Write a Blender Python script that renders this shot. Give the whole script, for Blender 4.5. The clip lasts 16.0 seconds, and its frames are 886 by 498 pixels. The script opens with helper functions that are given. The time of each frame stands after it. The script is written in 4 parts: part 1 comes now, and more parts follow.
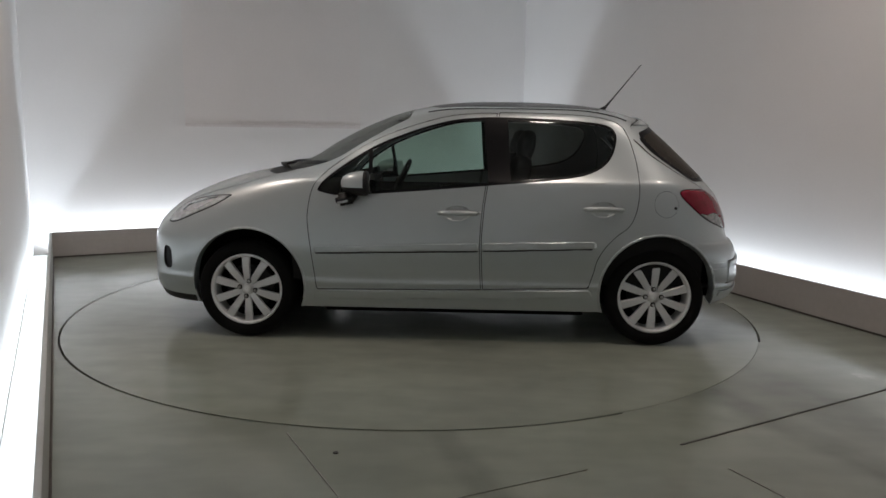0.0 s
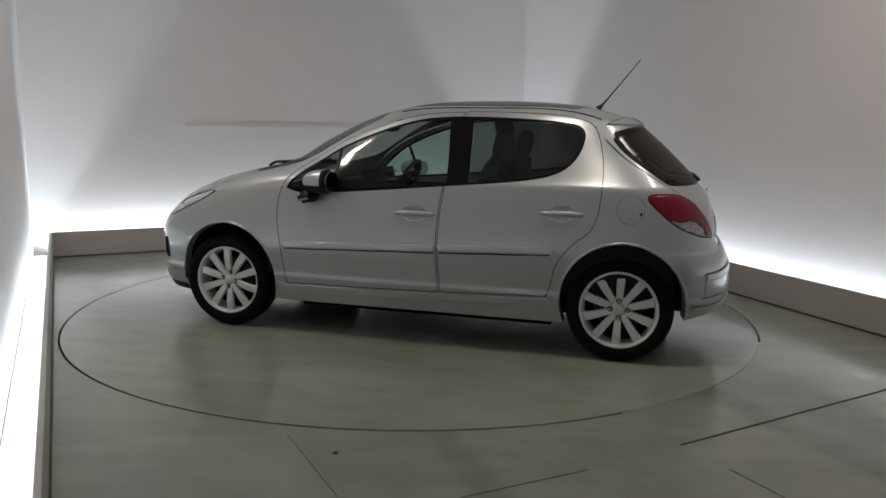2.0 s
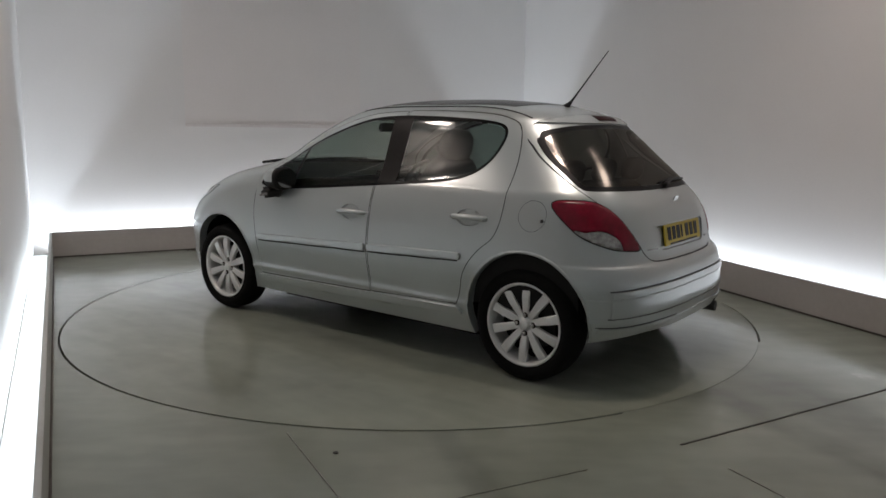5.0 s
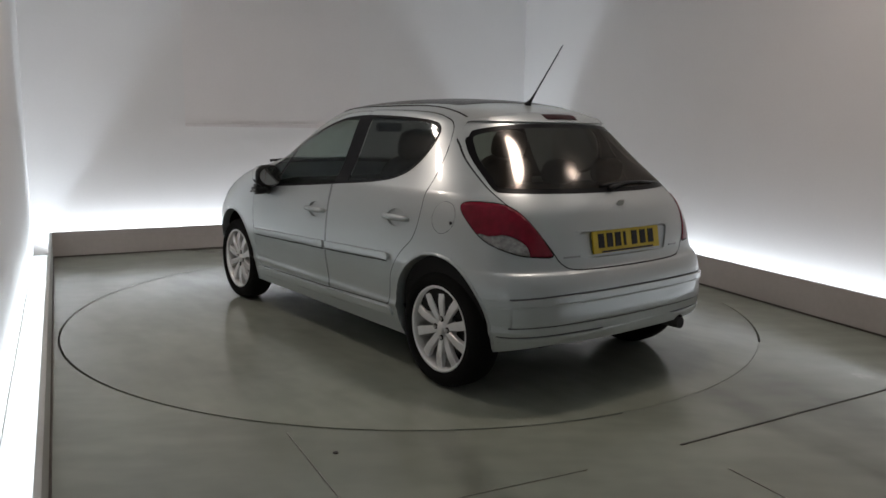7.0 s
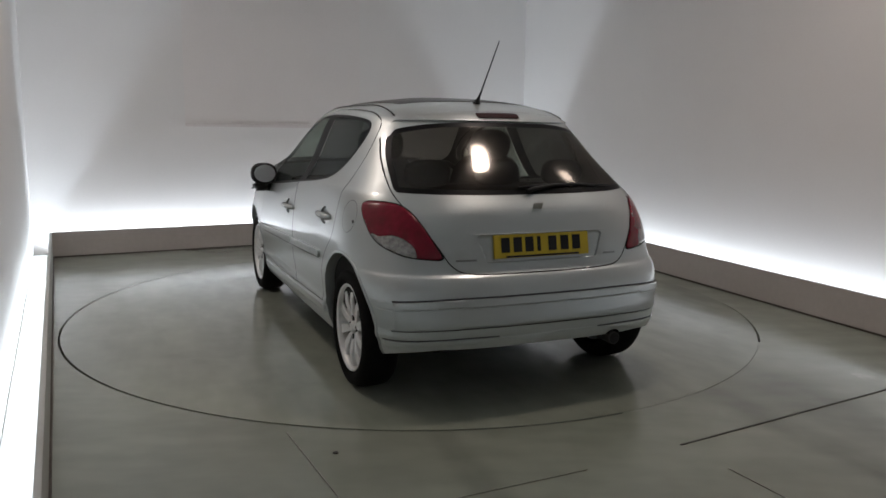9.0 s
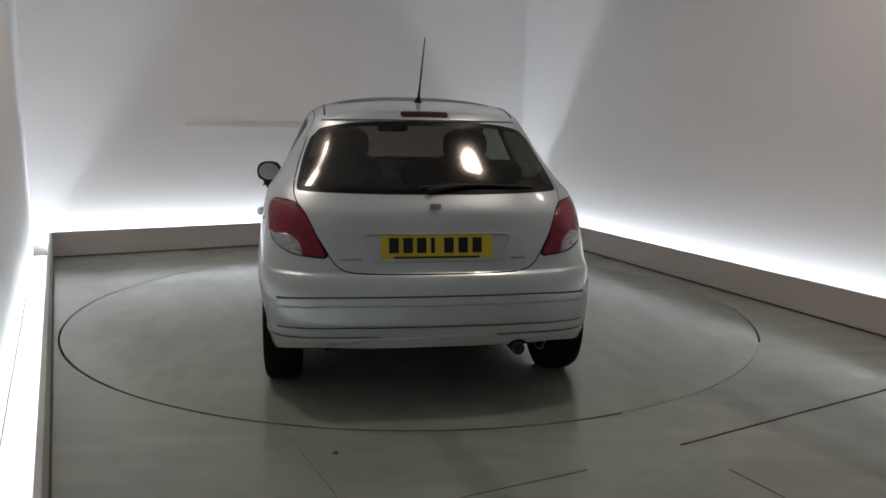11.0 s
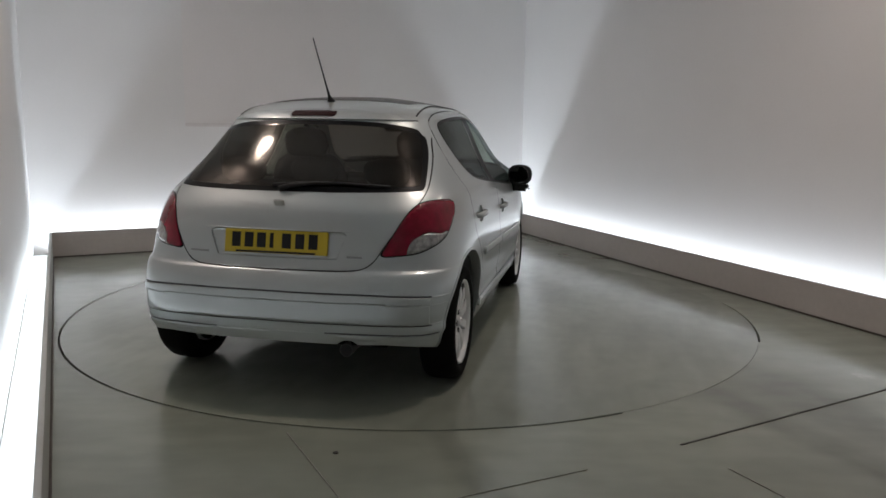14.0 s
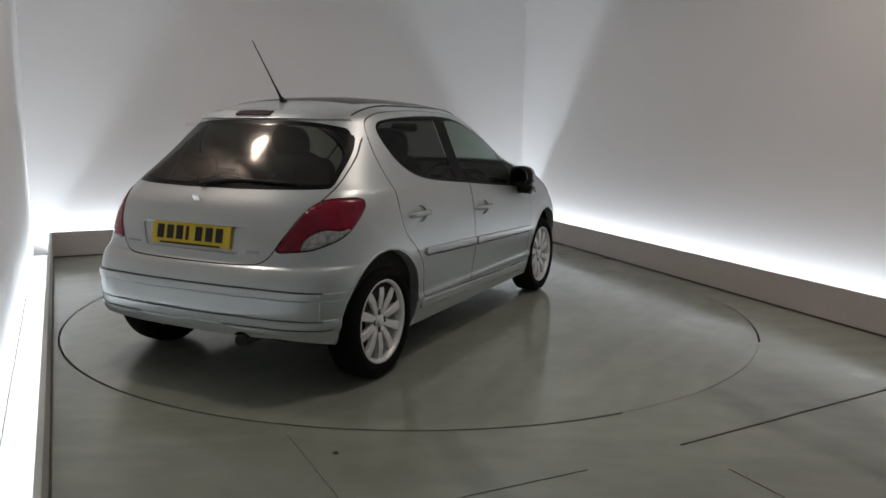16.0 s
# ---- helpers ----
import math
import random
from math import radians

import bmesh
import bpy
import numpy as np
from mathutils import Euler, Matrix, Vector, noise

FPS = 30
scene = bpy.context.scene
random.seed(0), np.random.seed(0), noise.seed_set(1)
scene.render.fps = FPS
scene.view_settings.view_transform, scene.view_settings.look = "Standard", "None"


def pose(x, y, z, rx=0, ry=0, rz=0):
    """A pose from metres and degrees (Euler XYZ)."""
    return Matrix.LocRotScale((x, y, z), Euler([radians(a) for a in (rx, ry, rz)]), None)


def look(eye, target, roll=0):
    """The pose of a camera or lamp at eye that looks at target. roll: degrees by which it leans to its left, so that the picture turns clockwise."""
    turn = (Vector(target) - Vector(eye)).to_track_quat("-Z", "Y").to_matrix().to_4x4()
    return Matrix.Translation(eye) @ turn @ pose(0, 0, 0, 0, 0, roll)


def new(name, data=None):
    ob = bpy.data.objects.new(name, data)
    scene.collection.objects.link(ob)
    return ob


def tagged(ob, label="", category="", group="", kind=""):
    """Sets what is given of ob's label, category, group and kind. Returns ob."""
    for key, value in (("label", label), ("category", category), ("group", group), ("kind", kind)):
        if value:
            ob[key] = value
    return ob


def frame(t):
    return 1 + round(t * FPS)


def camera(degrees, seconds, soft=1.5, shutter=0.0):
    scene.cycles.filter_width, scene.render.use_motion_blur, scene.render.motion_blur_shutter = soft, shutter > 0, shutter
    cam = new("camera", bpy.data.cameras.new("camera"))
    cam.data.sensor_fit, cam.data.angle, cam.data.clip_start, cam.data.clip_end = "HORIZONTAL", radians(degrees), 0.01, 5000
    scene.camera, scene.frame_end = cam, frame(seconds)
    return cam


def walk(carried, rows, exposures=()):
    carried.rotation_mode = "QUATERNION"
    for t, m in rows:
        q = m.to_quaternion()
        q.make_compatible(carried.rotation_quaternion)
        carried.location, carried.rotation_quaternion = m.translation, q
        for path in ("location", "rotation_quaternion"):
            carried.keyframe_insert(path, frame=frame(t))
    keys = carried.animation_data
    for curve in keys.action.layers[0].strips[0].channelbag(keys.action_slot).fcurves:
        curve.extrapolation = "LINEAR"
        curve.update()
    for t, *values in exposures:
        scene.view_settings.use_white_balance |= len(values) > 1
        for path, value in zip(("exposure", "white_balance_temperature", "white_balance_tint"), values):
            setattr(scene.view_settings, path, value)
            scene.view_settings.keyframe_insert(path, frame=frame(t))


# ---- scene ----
cam = camera(61.06, 16.0, soft=1.6)
EYE = Vector((0.0, -5.4845, 1.3012))
AHEAD = Vector((math.sin(radians(2.2174)) * math.cos(radians(9.1018)), math.cos(radians(2.2174)) * math.cos(radians(9.1018)), -math.sin(radians(9.1018))))
STILL = look(EYE, EYE + AHEAD, 0.8185)
walk(cam, [(0.0, STILL), (16.0, STILL)], exposures=[(0.0, 0.0), (16.0, 0.0)])

# ---- light: cool strips in the troughs along three walls, warm white ceiling lamps ----
world = bpy.data.worlds.new("world")
scene.world = world
world.use_nodes = True
world.node_tree.nodes["Background"].inputs[0].default_value = (0.02, 0.02, 0.02, 1)
world.node_tree.nodes["Background"].inputs[1].default_value = 0.2

PLINTH_H = 0.25
TROUGH = 0.24                    # from the plinth's front to the wall
TROUGH_LEFT = 0.175
CORNER = Vector((1.284, 4.209, 0))        # front faces of back and right plinth meet here
LEFT_BACK = Vector((-3.53, 1.895, 0))    # front faces of back and left plinth meet here
BACKDIR = (CORNER - LEFT_BACK).normalized()
BACKOUT = Vector((-BACKDIR.y, BACKDIR.x, 0))
RIGHTDIR = Vector((0.332, -0.943, 0)).normalized()      # along the right plinth, towards the viewer
RIGHTOUT = Vector((-RIGHTDIR.y, RIGHTDIR.x, 0))
LEFTDIR = Vector((0.4204, -0.9073, 0)).normalized()
LEFTOUT = Vector((LEFTDIR.y, -LEFTDIR.x, 0))
CEIL = 3.3


def strip_lamp(a, b, z, watts, width=0.042, color=(0.78, 0.895, 1.0)):
    lamp = bpy.data.lights.new("led_strip_light", "AREA")
    lamp.shape, lamp.size, lamp.size_y = "RECTANGLE", (b - a).length, width
    lamp.energy, lamp.color = watts, color
    ob = new("led_strip_light", lamp)
    d = (b - a).normalized()
    ob.matrix_world = Matrix.Translation((a + b) / 2 + Vector((0, 0, z))) @ pose(0, 0, 0, 0, 0, math.degrees(math.atan2(d.y, d.x))) @ pose(0, 0, 0, 180)
    return ob


LED_Z = 0.05
RIGHT_END = CORNER + RIGHTDIR * 9.6
LEFT_END = LEFT_BACK + LEFTDIR * 9.4
strip_lamp(LEFT_BACK + BACKOUT * .162, CORNER + BACKOUT * .162, LED_Z, 50)
strip_lamp(CORNER + RIGHTDIR * 0.02 + RIGHTOUT * .145, RIGHT_END + RIGHTOUT * .145, LED_Z, 47)
strip_lamp(LEFT_BACK + LEFTOUT * .136, LEFT_END + LEFTOUT * .136, LED_Z, 53)


CEILING_LAMPS = [(-1.98, -0.95, 19.0), (0.98, -1.60, 18.5), (2.50, -0.95, 4.5)]
for lx, ly, watts in CEILING_LAMPS:
    lamp = bpy.data.lights.new("ceiling_lamp_light", "AREA")
    lamp.shape, lamp.size, lamp.energy, lamp.color = "DISK", 0.33, watts, (1.0, 0.838, 0.742)
    ob = new("ceiling_lamp_light", lamp)
    ob.matrix_world = pose(lx, ly, CEIL - 0.075)

# ---- materials ----
def material(name, color, rough=0.5, metal=0.0, grain=0.0, scale=30.0, bump=0.0, coat=0.0, mottle=0.0, mscale=1.5, spec=0.5, rvar=0.0):
    m = bpy.data.materials.new(name)
    m.use_nodes = True
    nt = m.node_tree
    b = nt.nodes["Principled BSDF"]
    b.inputs["Base Color"].default_value = (*color, 1)
    b.inputs["Roughness"].default_value = rough
    b.inputs["Metallic"].default_value = metal
    b.inputs["Specular IOR Level"].default_value = spec
    b.inputs["Coat Weight"].default_value = coat
    b.inputs["Coat Roughness"].default_value = 0.07
    tc = nt.nodes.new("ShaderNodeTexCoord")
    last = None
    for amount, s in ((grain, scale), (mottle, mscale)):
        if not amount:
            continue
        n = nt.nodes.new("ShaderNodeTexNoise")
        n.inputs["Scale"].default_value, n.inputs["Detail"].default_value = s, 3.0
        nt.links.new(tc.outputs["Object"], n.inputs["Vector"])
        r = nt.nodes.new("ShaderNodeMapRange")
        r.inputs["From Min"].default_value, r.inputs["From Max"].default_value = 0.15, 0.85
        r.inputs["To Min"].default_value, r.inputs["To Max"].default_value = 1 - amount, 1 + amount
        nt.links.new(n.outputs["Fac"], r.inputs["Value"])
        mix = nt.nodes.new("ShaderNodeVectorMath")
        mix.operation = "SCALE"
        if last is None:
            mix.inputs[0].default_value = color
        else:
            nt.links.new(last, mix.inputs[0])
        nt.links.new(r.outputs["Result"], mix.inputs["Scale"])
        last = mix.outputs[0]
        if rvar and s == mscale:
            rr = nt.nodes.new("ShaderNodeMapRange")
            rr.inputs["From Min"].default_value, rr.inputs["From Max"].default_value = 0.1, 0.9
            rr.inputs["To Min"].default_value, rr.inputs["To Max"].default_value = rough - rvar, rough + rvar
            nt.links.new(n.outputs["Fac"], rr.inputs["Value"])
            nt.links.new(rr.outputs["Result"], b.inputs["Roughness"])
    if last is not None:
        nt.links.new(last, b.inputs["Base Color"])
    if bump:
        n = nt.nodes.new("ShaderNodeTexNoise")
        n.inputs["Scale"].default_value, n.inputs["Detail"].default_value = scale * 2, 4.0
        nt.links.new(tc.outputs["Object"], n.inputs["Vector"])
        bp = nt.nodes.new("ShaderNodeBump")
        bp.inputs["Strength"].default_value, bp.inputs["Distance"].default_value = bump, 0.002
        nt.links.new(n.outputs["Fac"], bp.inputs["Height"])
        nt.links.new(bp.outputs["Normal"], b.inputs["Normal"])
    return m


def glass(name, color, rough=0.0, least=0.036, sheen=(0.9, 0.95, 0.95)):
    """Thin tinted pane: part clear, part mirror."""
    m = bpy.data.materials.new(name)
    m.use_nodes = True
    nt = m.node_tree
    out = nt.nodes["Material Output"]
    nt.nodes.remove(nt.nodes["Principled BSDF"])
    clear = nt.nodes.new("ShaderNodeBsdfTransparent")
    clear.inputs["Color"].default_value = (*color, 1)
    gloss = nt.nodes.new("ShaderNodeBsdfGlossy")
    gloss.inputs["Roughness"].default_value = rough
    gloss.inputs["Color"].default_value = (*sheen, 1)
    lw = nt.nodes.new("ShaderNodeLayerWeight")
    lw.inputs["Blend"].default_value = 0.5
    pw = nt.nodes.new("ShaderNodeMath")
    pw.operation, pw.inputs[1].default_value = "POWER", 5.0
    fr = nt.nodes.new("ShaderNodeMapRange")
    fr.inputs["To Min"].default_value, fr.inputs["To Max"].default_value = least, 0.34
    nt.links.new(lw.outputs["Facing"], pw.inputs[0])
    nt.links.new(pw.outputs[0], fr.inputs["Value"])
    mix = nt.nodes.new("ShaderNodeMixShader")
    nt.links.new(fr.outputs["Result"], mix.inputs["Fac"])
    nt.links.new(clear.outputs[0], mix.inputs[1])
    nt.links.new(gloss.outputs[0], mix.inputs[2])
    nt.links.new(mix.outputs[0], out.inputs["Surface"])
    return m


def glowing(name, color, strength):
    m = bpy.data.materials.new(name)
    m.use_nodes = True
    b = m.node_tree.nodes["Principled BSDF"]
    b.inputs["Base Color"].default_value = (0.8, 0.8, 0.8, 1)
    b.inputs["Emission Color"].default_value = (*color, 1)
    b.inputs["Emission Strength"].default_value = strength
    return m


M_WALL = material("white_wall_paint", (0.757, 0.731, 0.717), 0.6, grain=0.015, scale=60, bump=0.04, mottle=0.03, mscale=0.9)
M_PLINTH = material("plinth_paint", (0.49, 0.447, 0.42), 0.5, grain=0.05, scale=25, bump=0.05, mottle=0.08, mscale=2.2)
M_TROUGH = material("trough_white_board", (0.8, 0.8, 0.8), 0.6, grain=0.02, scale=40)


def floor_material(name, color, rough, tracks=False):
    """Worn floor paint: cloudy tone, long drag marks, fine speckle, uneven gloss."""
    m = bpy.data.materials.new(name)
    m.use_nodes = True
    nt = m.node_tree
    b = nt.nodes["Principled BSDF"]
    tc = nt.nodes.new("ShaderNodeTexCoord")

    def noise_at(scale, detail, stretch=(1, 1, 1), turn=0.0, distort=0.0):
        mp = nt.nodes.new("ShaderNodeMapping")
        mp.inputs["Scale"].default_value = stretch
        mp.inputs["Rotation"].default_value = (0, 0, turn)
        nt.links.new(tc.outputs["Object"], mp.inputs["Vector"])
        n = nt.nodes.new("ShaderNodeTexNoise")
        n.inputs["Scale"].default_value, n.inputs["Detail"].default_value, n.inputs["Distortion"].default_value = scale, detail, distort
        nt.links.new(mp.outputs[0], n.inputs["Vector"])
        return n.outputs["Fac"]

    def spread(value, low, high, a=0.25, c=0.75):
        r = nt.nodes.new("ShaderNodeMapRange")
        r.interpolation_type = "SMOOTHSTEP"
        r.inputs["From Min"].default_value, r.inputs["From Max"].default_value = a, c
        r.inputs["To Min"].default_value, r.inputs["To Max"].default_value = low, high
        nt.links.new(value, r.inputs["Value"])
        return r.outputs["Result"]

    last = None
    for value in (spread(noise_at(0.5, 1.0), 0.86, 1.12), spread(noise_at(2.2, 2.0, (1, 3, 1), 0.5), 0.92, 1.06), spread(noise_at(7, 1.0), 0.965, 1.03), spread(noise_at(1.1, 5.0, (1, 1.3, 1), 1.1, 0.6), 1.0, 0.90, 0.58, 0.70)):
        sc = nt.nodes.new("ShaderNodeVectorMath")
        sc.operation = "SCALE"
        if last is None:
            sc.inputs[0].default_value = color
        else:
            nt.links.new(last, sc.inputs[0])
        nt.links.new(value, sc.inputs["Scale"])
        last = sc.outputs[0]
    def vector_math(operation, *values):
        n = nt.nodes.new("ShaderNodeVectorMath")
        n.operation = operation
        for k, v in enumerate(values):
            if isinstance(v, tuple):
                n.inputs[k].default_value = v
            else:
                nt.links.new(v, n.inputs[k])
        return n

    def number(operation, a, c):
        n = nt.nodes.new("ShaderNodeMath")
        n.operation = operation
        nt.links.new(a, n.inputs[0])
        if isinstance(c, float):
            n.inputs[1].default_value = c
        else:
            nt.links.new(c, n.inputs[1])
        return n.outputs[0]

    if tracks:
        # dirty wheel tracks that lead up to the turntable, and one pale scuff
        blotch = spread(noise_at(2.6, 4.0), 0.45, 1.0, 0.3, 0.6)
        for nx, ny, off, wide, dark in ((.958, .286, -.570, .085, .22), (.936, .353, .751, .12, .30), (.936, .353, 1.12, .26, .26)):
            away = number("ABSOLUTE", number("SUBTRACT", vector_math("DOT_PRODUCT", tc.outputs["Object"], (nx, ny, 0)).outputs["Value"], off), 0.0)
            keep = number("MULTIPLY_ADD", number("MULTIPLY", spread(away, 1.0, 0.0, wide * .25, wide * 1.3), blotch), -dark)
            keep.node.inputs[2].default_value = 1.0
            sc = vector_math("SCALE", last)
            nt.links.new(keep, sc.inputs["Scale"])
            last = sc.outputs[0]
        near = spread(vector_math("DISTANCE", tc.outputs["Object"], (2.435, -1.624, 0)).outputs["Value"], 1.0, 0.0, 0.01, 0.13)
        pale = number("MULTIPLY_ADD", number("MULTIPLY", near, spread(noise_at(9, 3.0), 0.2, 1.0, 0.40, 0.65)), 0.4)
        pale.node.inputs[2].default_value = 1.0
        sc = vector_math("SCALE", last)
        nt.links.new(pale, sc.inputs["Scale"])
        last = sc.outputs[0]
    nt.links.new(last, b.inputs["Base Color"])
    nt.links.new(spread(noise_at(1.7, 2.0), rough - 0.05, rough + 0.07), b.inputs["Roughness"])
    b.inputs["Specular IOR Level"].default_value = 0.9
    return m


M_FLOOR = floor_material("grey_floor_paint", (0.262, 0.284, 0.236), 0.19, True)
M_DISC = floor_material("turntable_paint", (0.262, 0.284, 0.237), 0.16)
M_JOINT = material("dark_joint", (0.025, 0.025, 0.022), 0.7, grain=0.2, scale=40)
M_CEIL = material("ceiling_paint", (0.55, 0.53, 0.51), 0.7, grain=0.02, scale=30)
M_PAINT = material("silver_car_paint", (0.434, 0.470, 0.474), 0.37, metal=0.60, grain=0.03, scale=700, coat=0.8, mottle=0.02, mscale=3)
M_BLACK = material("black_plastic", (0.009, 0.009, 0.010), 0.5, grain=0.15, scale=200, spec=0.3)
M_GLOSSBLACK = material("gloss_black", (0.006, 0.006, 0.007), 0.35, grain=0.1, scale=80, spec=0.07)
M_RUBBER = material("tyre_rubber", (0.008, 0.008, 0.008), 0.85, grain=0.25, scale=120, bump=0.3, spec=0.08)
M_RIM = material("silver_alloy", (0.68, 0.69, 0.69), 0.36, metal=0.25, grain=0.03, scale=60)
M_DISCBRAKE = material("brake_steel", (0.05, 0.05, 0.05), 0.55, metal=0.7, grain=0.2, scale=60)
M_UNDER = material("dark_underbody", (0.006, 0.006, 0.006), 0.9, grain=0.3, scale=40, spec=0.05)
M_TINT = glass("privacy_glass", (0.185, 0.165, 0.142), 0.12, 0.052, (1.0, 0.93, 0.86))
M_SIDETINT = glass("privacy_side_glass", (0.155, 0.165, 0.155), 0.08, 0.045)
M_CLEAR = glass("green_glass", (0.52, 0.63, 0.57), 0.08, 0.03)
M_RED = material("red_lens", (0.17, 0.002, 0.016), 0.22, grain=0.3, scale=28, spec=0.25, coat=0.35, mottle=0.4, mscale=9)
M_WHITELENS = material("clear_lens", (0.34, 0.34, 0.34), 0.22, metal=0.5, grain=0.6, scale=55, coat=0.5)
M_SEAT = material("grey_seat_cloth", (0.022, 0.022, 0.023), 0.95, grain=0.2, scale=150, bump=0.2, spec=0.1)
M_TRIM = material("dark_interior_trim", (0.014, 0.014, 0.014), 0.8, grain=0.15, scale=120, spec=0.2)
M_PLATE = material("yellow_plate", (0.56, 0.41, 0.02), 0.4, grain=0.03, scale=60)
M_CHROME = material("chrome", (0.5, 0.5, 0.5), 0.3, metal=1.0, grain=0.02, scale=50)
M_LAMPGLOW = glowing("lamp_diffuser", (1.0, 0.90, 0.84), 1.5)
M_ROOFGLASS = material("dark_roof_glass", (0.022, 0.017, 0.015), 0.25, grain=0.1, scale=20, spec=0.12)
M_MIRROR = material("mirror", (0.42, 0.43, 0.43), 0.02, metal=1.0)
M_LINER = material("grey_headliner", (0.12, 0.115, 0.11), 0.9, grain=0.05, scale=80)
# body paint darkened: the shade inside the bumper's grooves is in this colour
M_GROOVE_SHADE = material("painted_groove_shade", (0.10, 0.105, 0.11), 0.45, metal=0.3, grain=0.05, scale=300)
M_BADGE = material("dull_badge_metal", (0.26, 0.27, 0.27), 0.4, metal=0.8, grain=0.1, scale=60)
M_FAINT = material("filled_joint", (0.20, 0.208, 0.175), 0.4, grain=0.25, scale=30)
M_BOARD = material("warm_tinted_board", (0.768, 0.725, 0.708), 0.6, grain=0.02, scale=50, mottle=0.03, mscale=1.2)
M_RAIL = material("brownish_strip", (0.68, 0.628, 0.612), 0.7, grain=0.05, scale=20, mottle=0.08, mscale=3)
M_WORN = material("worn_joint", (0.06, 0.06, 0.05), 0.6, grain=0.4, scale=14)
M_REFLECT = material("bright_reflector", (0.85, 0.86, 0.86), 0.16, metal=0.9, grain=0.25, scale=40, coat=0.5)
M_HEAD = material("headlamp_lens", (0.60, 0.62, 0.63), 0.15, metal=0.4, grain=0.55, scale=22, coat=0.6)
M_SCREEN = glass("windscreen_glass", (0.52, 0.52, 0.50), 0.03)
# for the unseen front wall, pale so that it bounces light onto the car
M_FRONT = material("pale_bounce_wall", (0.70, 0.685, 0.675), 0.5, grain=0.05, scale=20)
M_FOOT = material("brown_foot_joint", (0.07, 0.06, 0.05), 0.8, grain=0.4, scale=12)
M_PLINTH_GREY = material("grey_plinth_paint", (0.43, 0.435, 0.41), 0.5, grain=0.05, scale=25, bump=0.05, mottle=0.08, mscale=2.2)

# ---- helpers for meshes ----
def mesh_object(name, bm, mat, smooth=False):
    me = bpy.data.meshes.new(name)
    bm.normal_update()
    bm.to_mesh(me)
    bm.free()
    me.materials.append(mat)
    if smooth:
        for p in me.polygons:
            p.use_smooth = True
    return new(name, me)


def part(name, bm, mat, parent, label="", smooth=False):
    ob = mesh_object(name, bm, mat, smooth)
    ob.parent = parent
    if label:
        tagged(ob, label)
    return ob


def prism(outline, z0, z1, bevel=0.0):
    """Upright prism over a plan outline (counter-clockwise)."""
    bm = bmesh.new()
    low = [bm.verts.new((p[0], p[1], z0)) for p in outline]
    top = [bm.verts.new((p[0], p[1], z1)) for p in outline]
    n = len(outline)
    bm.faces.new(low[::-1])
    bm.faces.new(top)
    for i in range(n):
        bm.faces.new((low[i], low[(i + 1) % n], top[(i + 1) % n], top[i]))
    bmesh.ops.recalc_face_normals(bm, faces=bm.faces)
    if bevel:
        bmesh.ops.bevel(bm, geom=bm.edges[:], offset=bevel, segments=2, affect="EDGES")
    return bm


def bar(a, b, out, d0, d1, z0, z1, bevel=0.0):
    """Long box from a to b in plan, between the offsets d0 and d1 along out."""
    return prism([a + out * d0, b + out * d0, b + out * d1, a + out * d1], z0, z1, bevel)


def box(cx, cy, cz, sx, sy, sz, bevel=0.0, segments=2):
    bm = bmesh.new()
    bmesh.ops.create_cube(bm, size=1.0, matrix=Matrix.Translation((cx, cy, cz)) @ Matrix.Diagonal((sx, sy, sz, 1)))
    if bevel:
        bmesh.ops.bevel(bm, geom=bm.edges[:], offset=bevel, segments=segments, affect="EDGES")
    return bm


def structure(name, bm, mat, label, smooth=False):
    return tagged(mesh_object(name, bm, mat, smooth), label, kind="structure")


# ---- the room ----
def cross2(p, d, q, e):
    k = ((q.x - p.x) * e.y - (q.y - p.y) * e.x) / (d.x * e.y - d.y * e.x)
    return p + d * k


WALL_BR = cross2(LEFT_BACK + BACKOUT * TROUGH, BACKDIR, CORNER + RIGHTOUT * TROUGH, RIGHTDIR)
WALL_BL = cross2(LEFT_BACK + BACKOUT * TROUGH, BACKDIR, LEFT_BACK + LEFTOUT * TROUGH_LEFT, LEFTDIR)
WALL_FR = WALL_BR + RIGHTDIR * 10.0
WALL_FL = cross2(WALL_BL, LEFTDIR, WALL_FR, BACKDIR)
RAD = 2.377
HUB = Vector((0.010, 0.0, 0))      # the turntable's axis

# floor with a round opening for the turntable
bm = bmesh.new()
ring, N = [], 180
for i in range(N):
    a = 2 * math.pi * i / N
    ring.append(Vector((math.cos(a) * (RAD + 0.007), math.sin(a) * (RAD + 0.007), 0)))
outer = []
for p in ring:
    d = p.normalized()
    outer.append(d * 9.5)
vi = [bm.verts.new(p + HUB) for p in ring]
vo = [bm.verts.new(p) for p in outer]
vl = [bm.verts.new(p + HUB + Vector((0, 0, -0.06))) for p in ring]
for i in range(N):
    j = (i + 1) % N
    bm.faces.new((vi[i], vo[i], vo[j], vi[j]))
    bm.faces.new((vl[i], vi[i], vi[j], vl[j]))
structure("floor", bm, M_FLOOR, "glossy grey painted concrete studio floor, scuffed")
structure("floor_pit", prism([p * 1.01 for p in ring], -0.10, -0.06), M_JOINT, "dark pit under the turntable's edge")

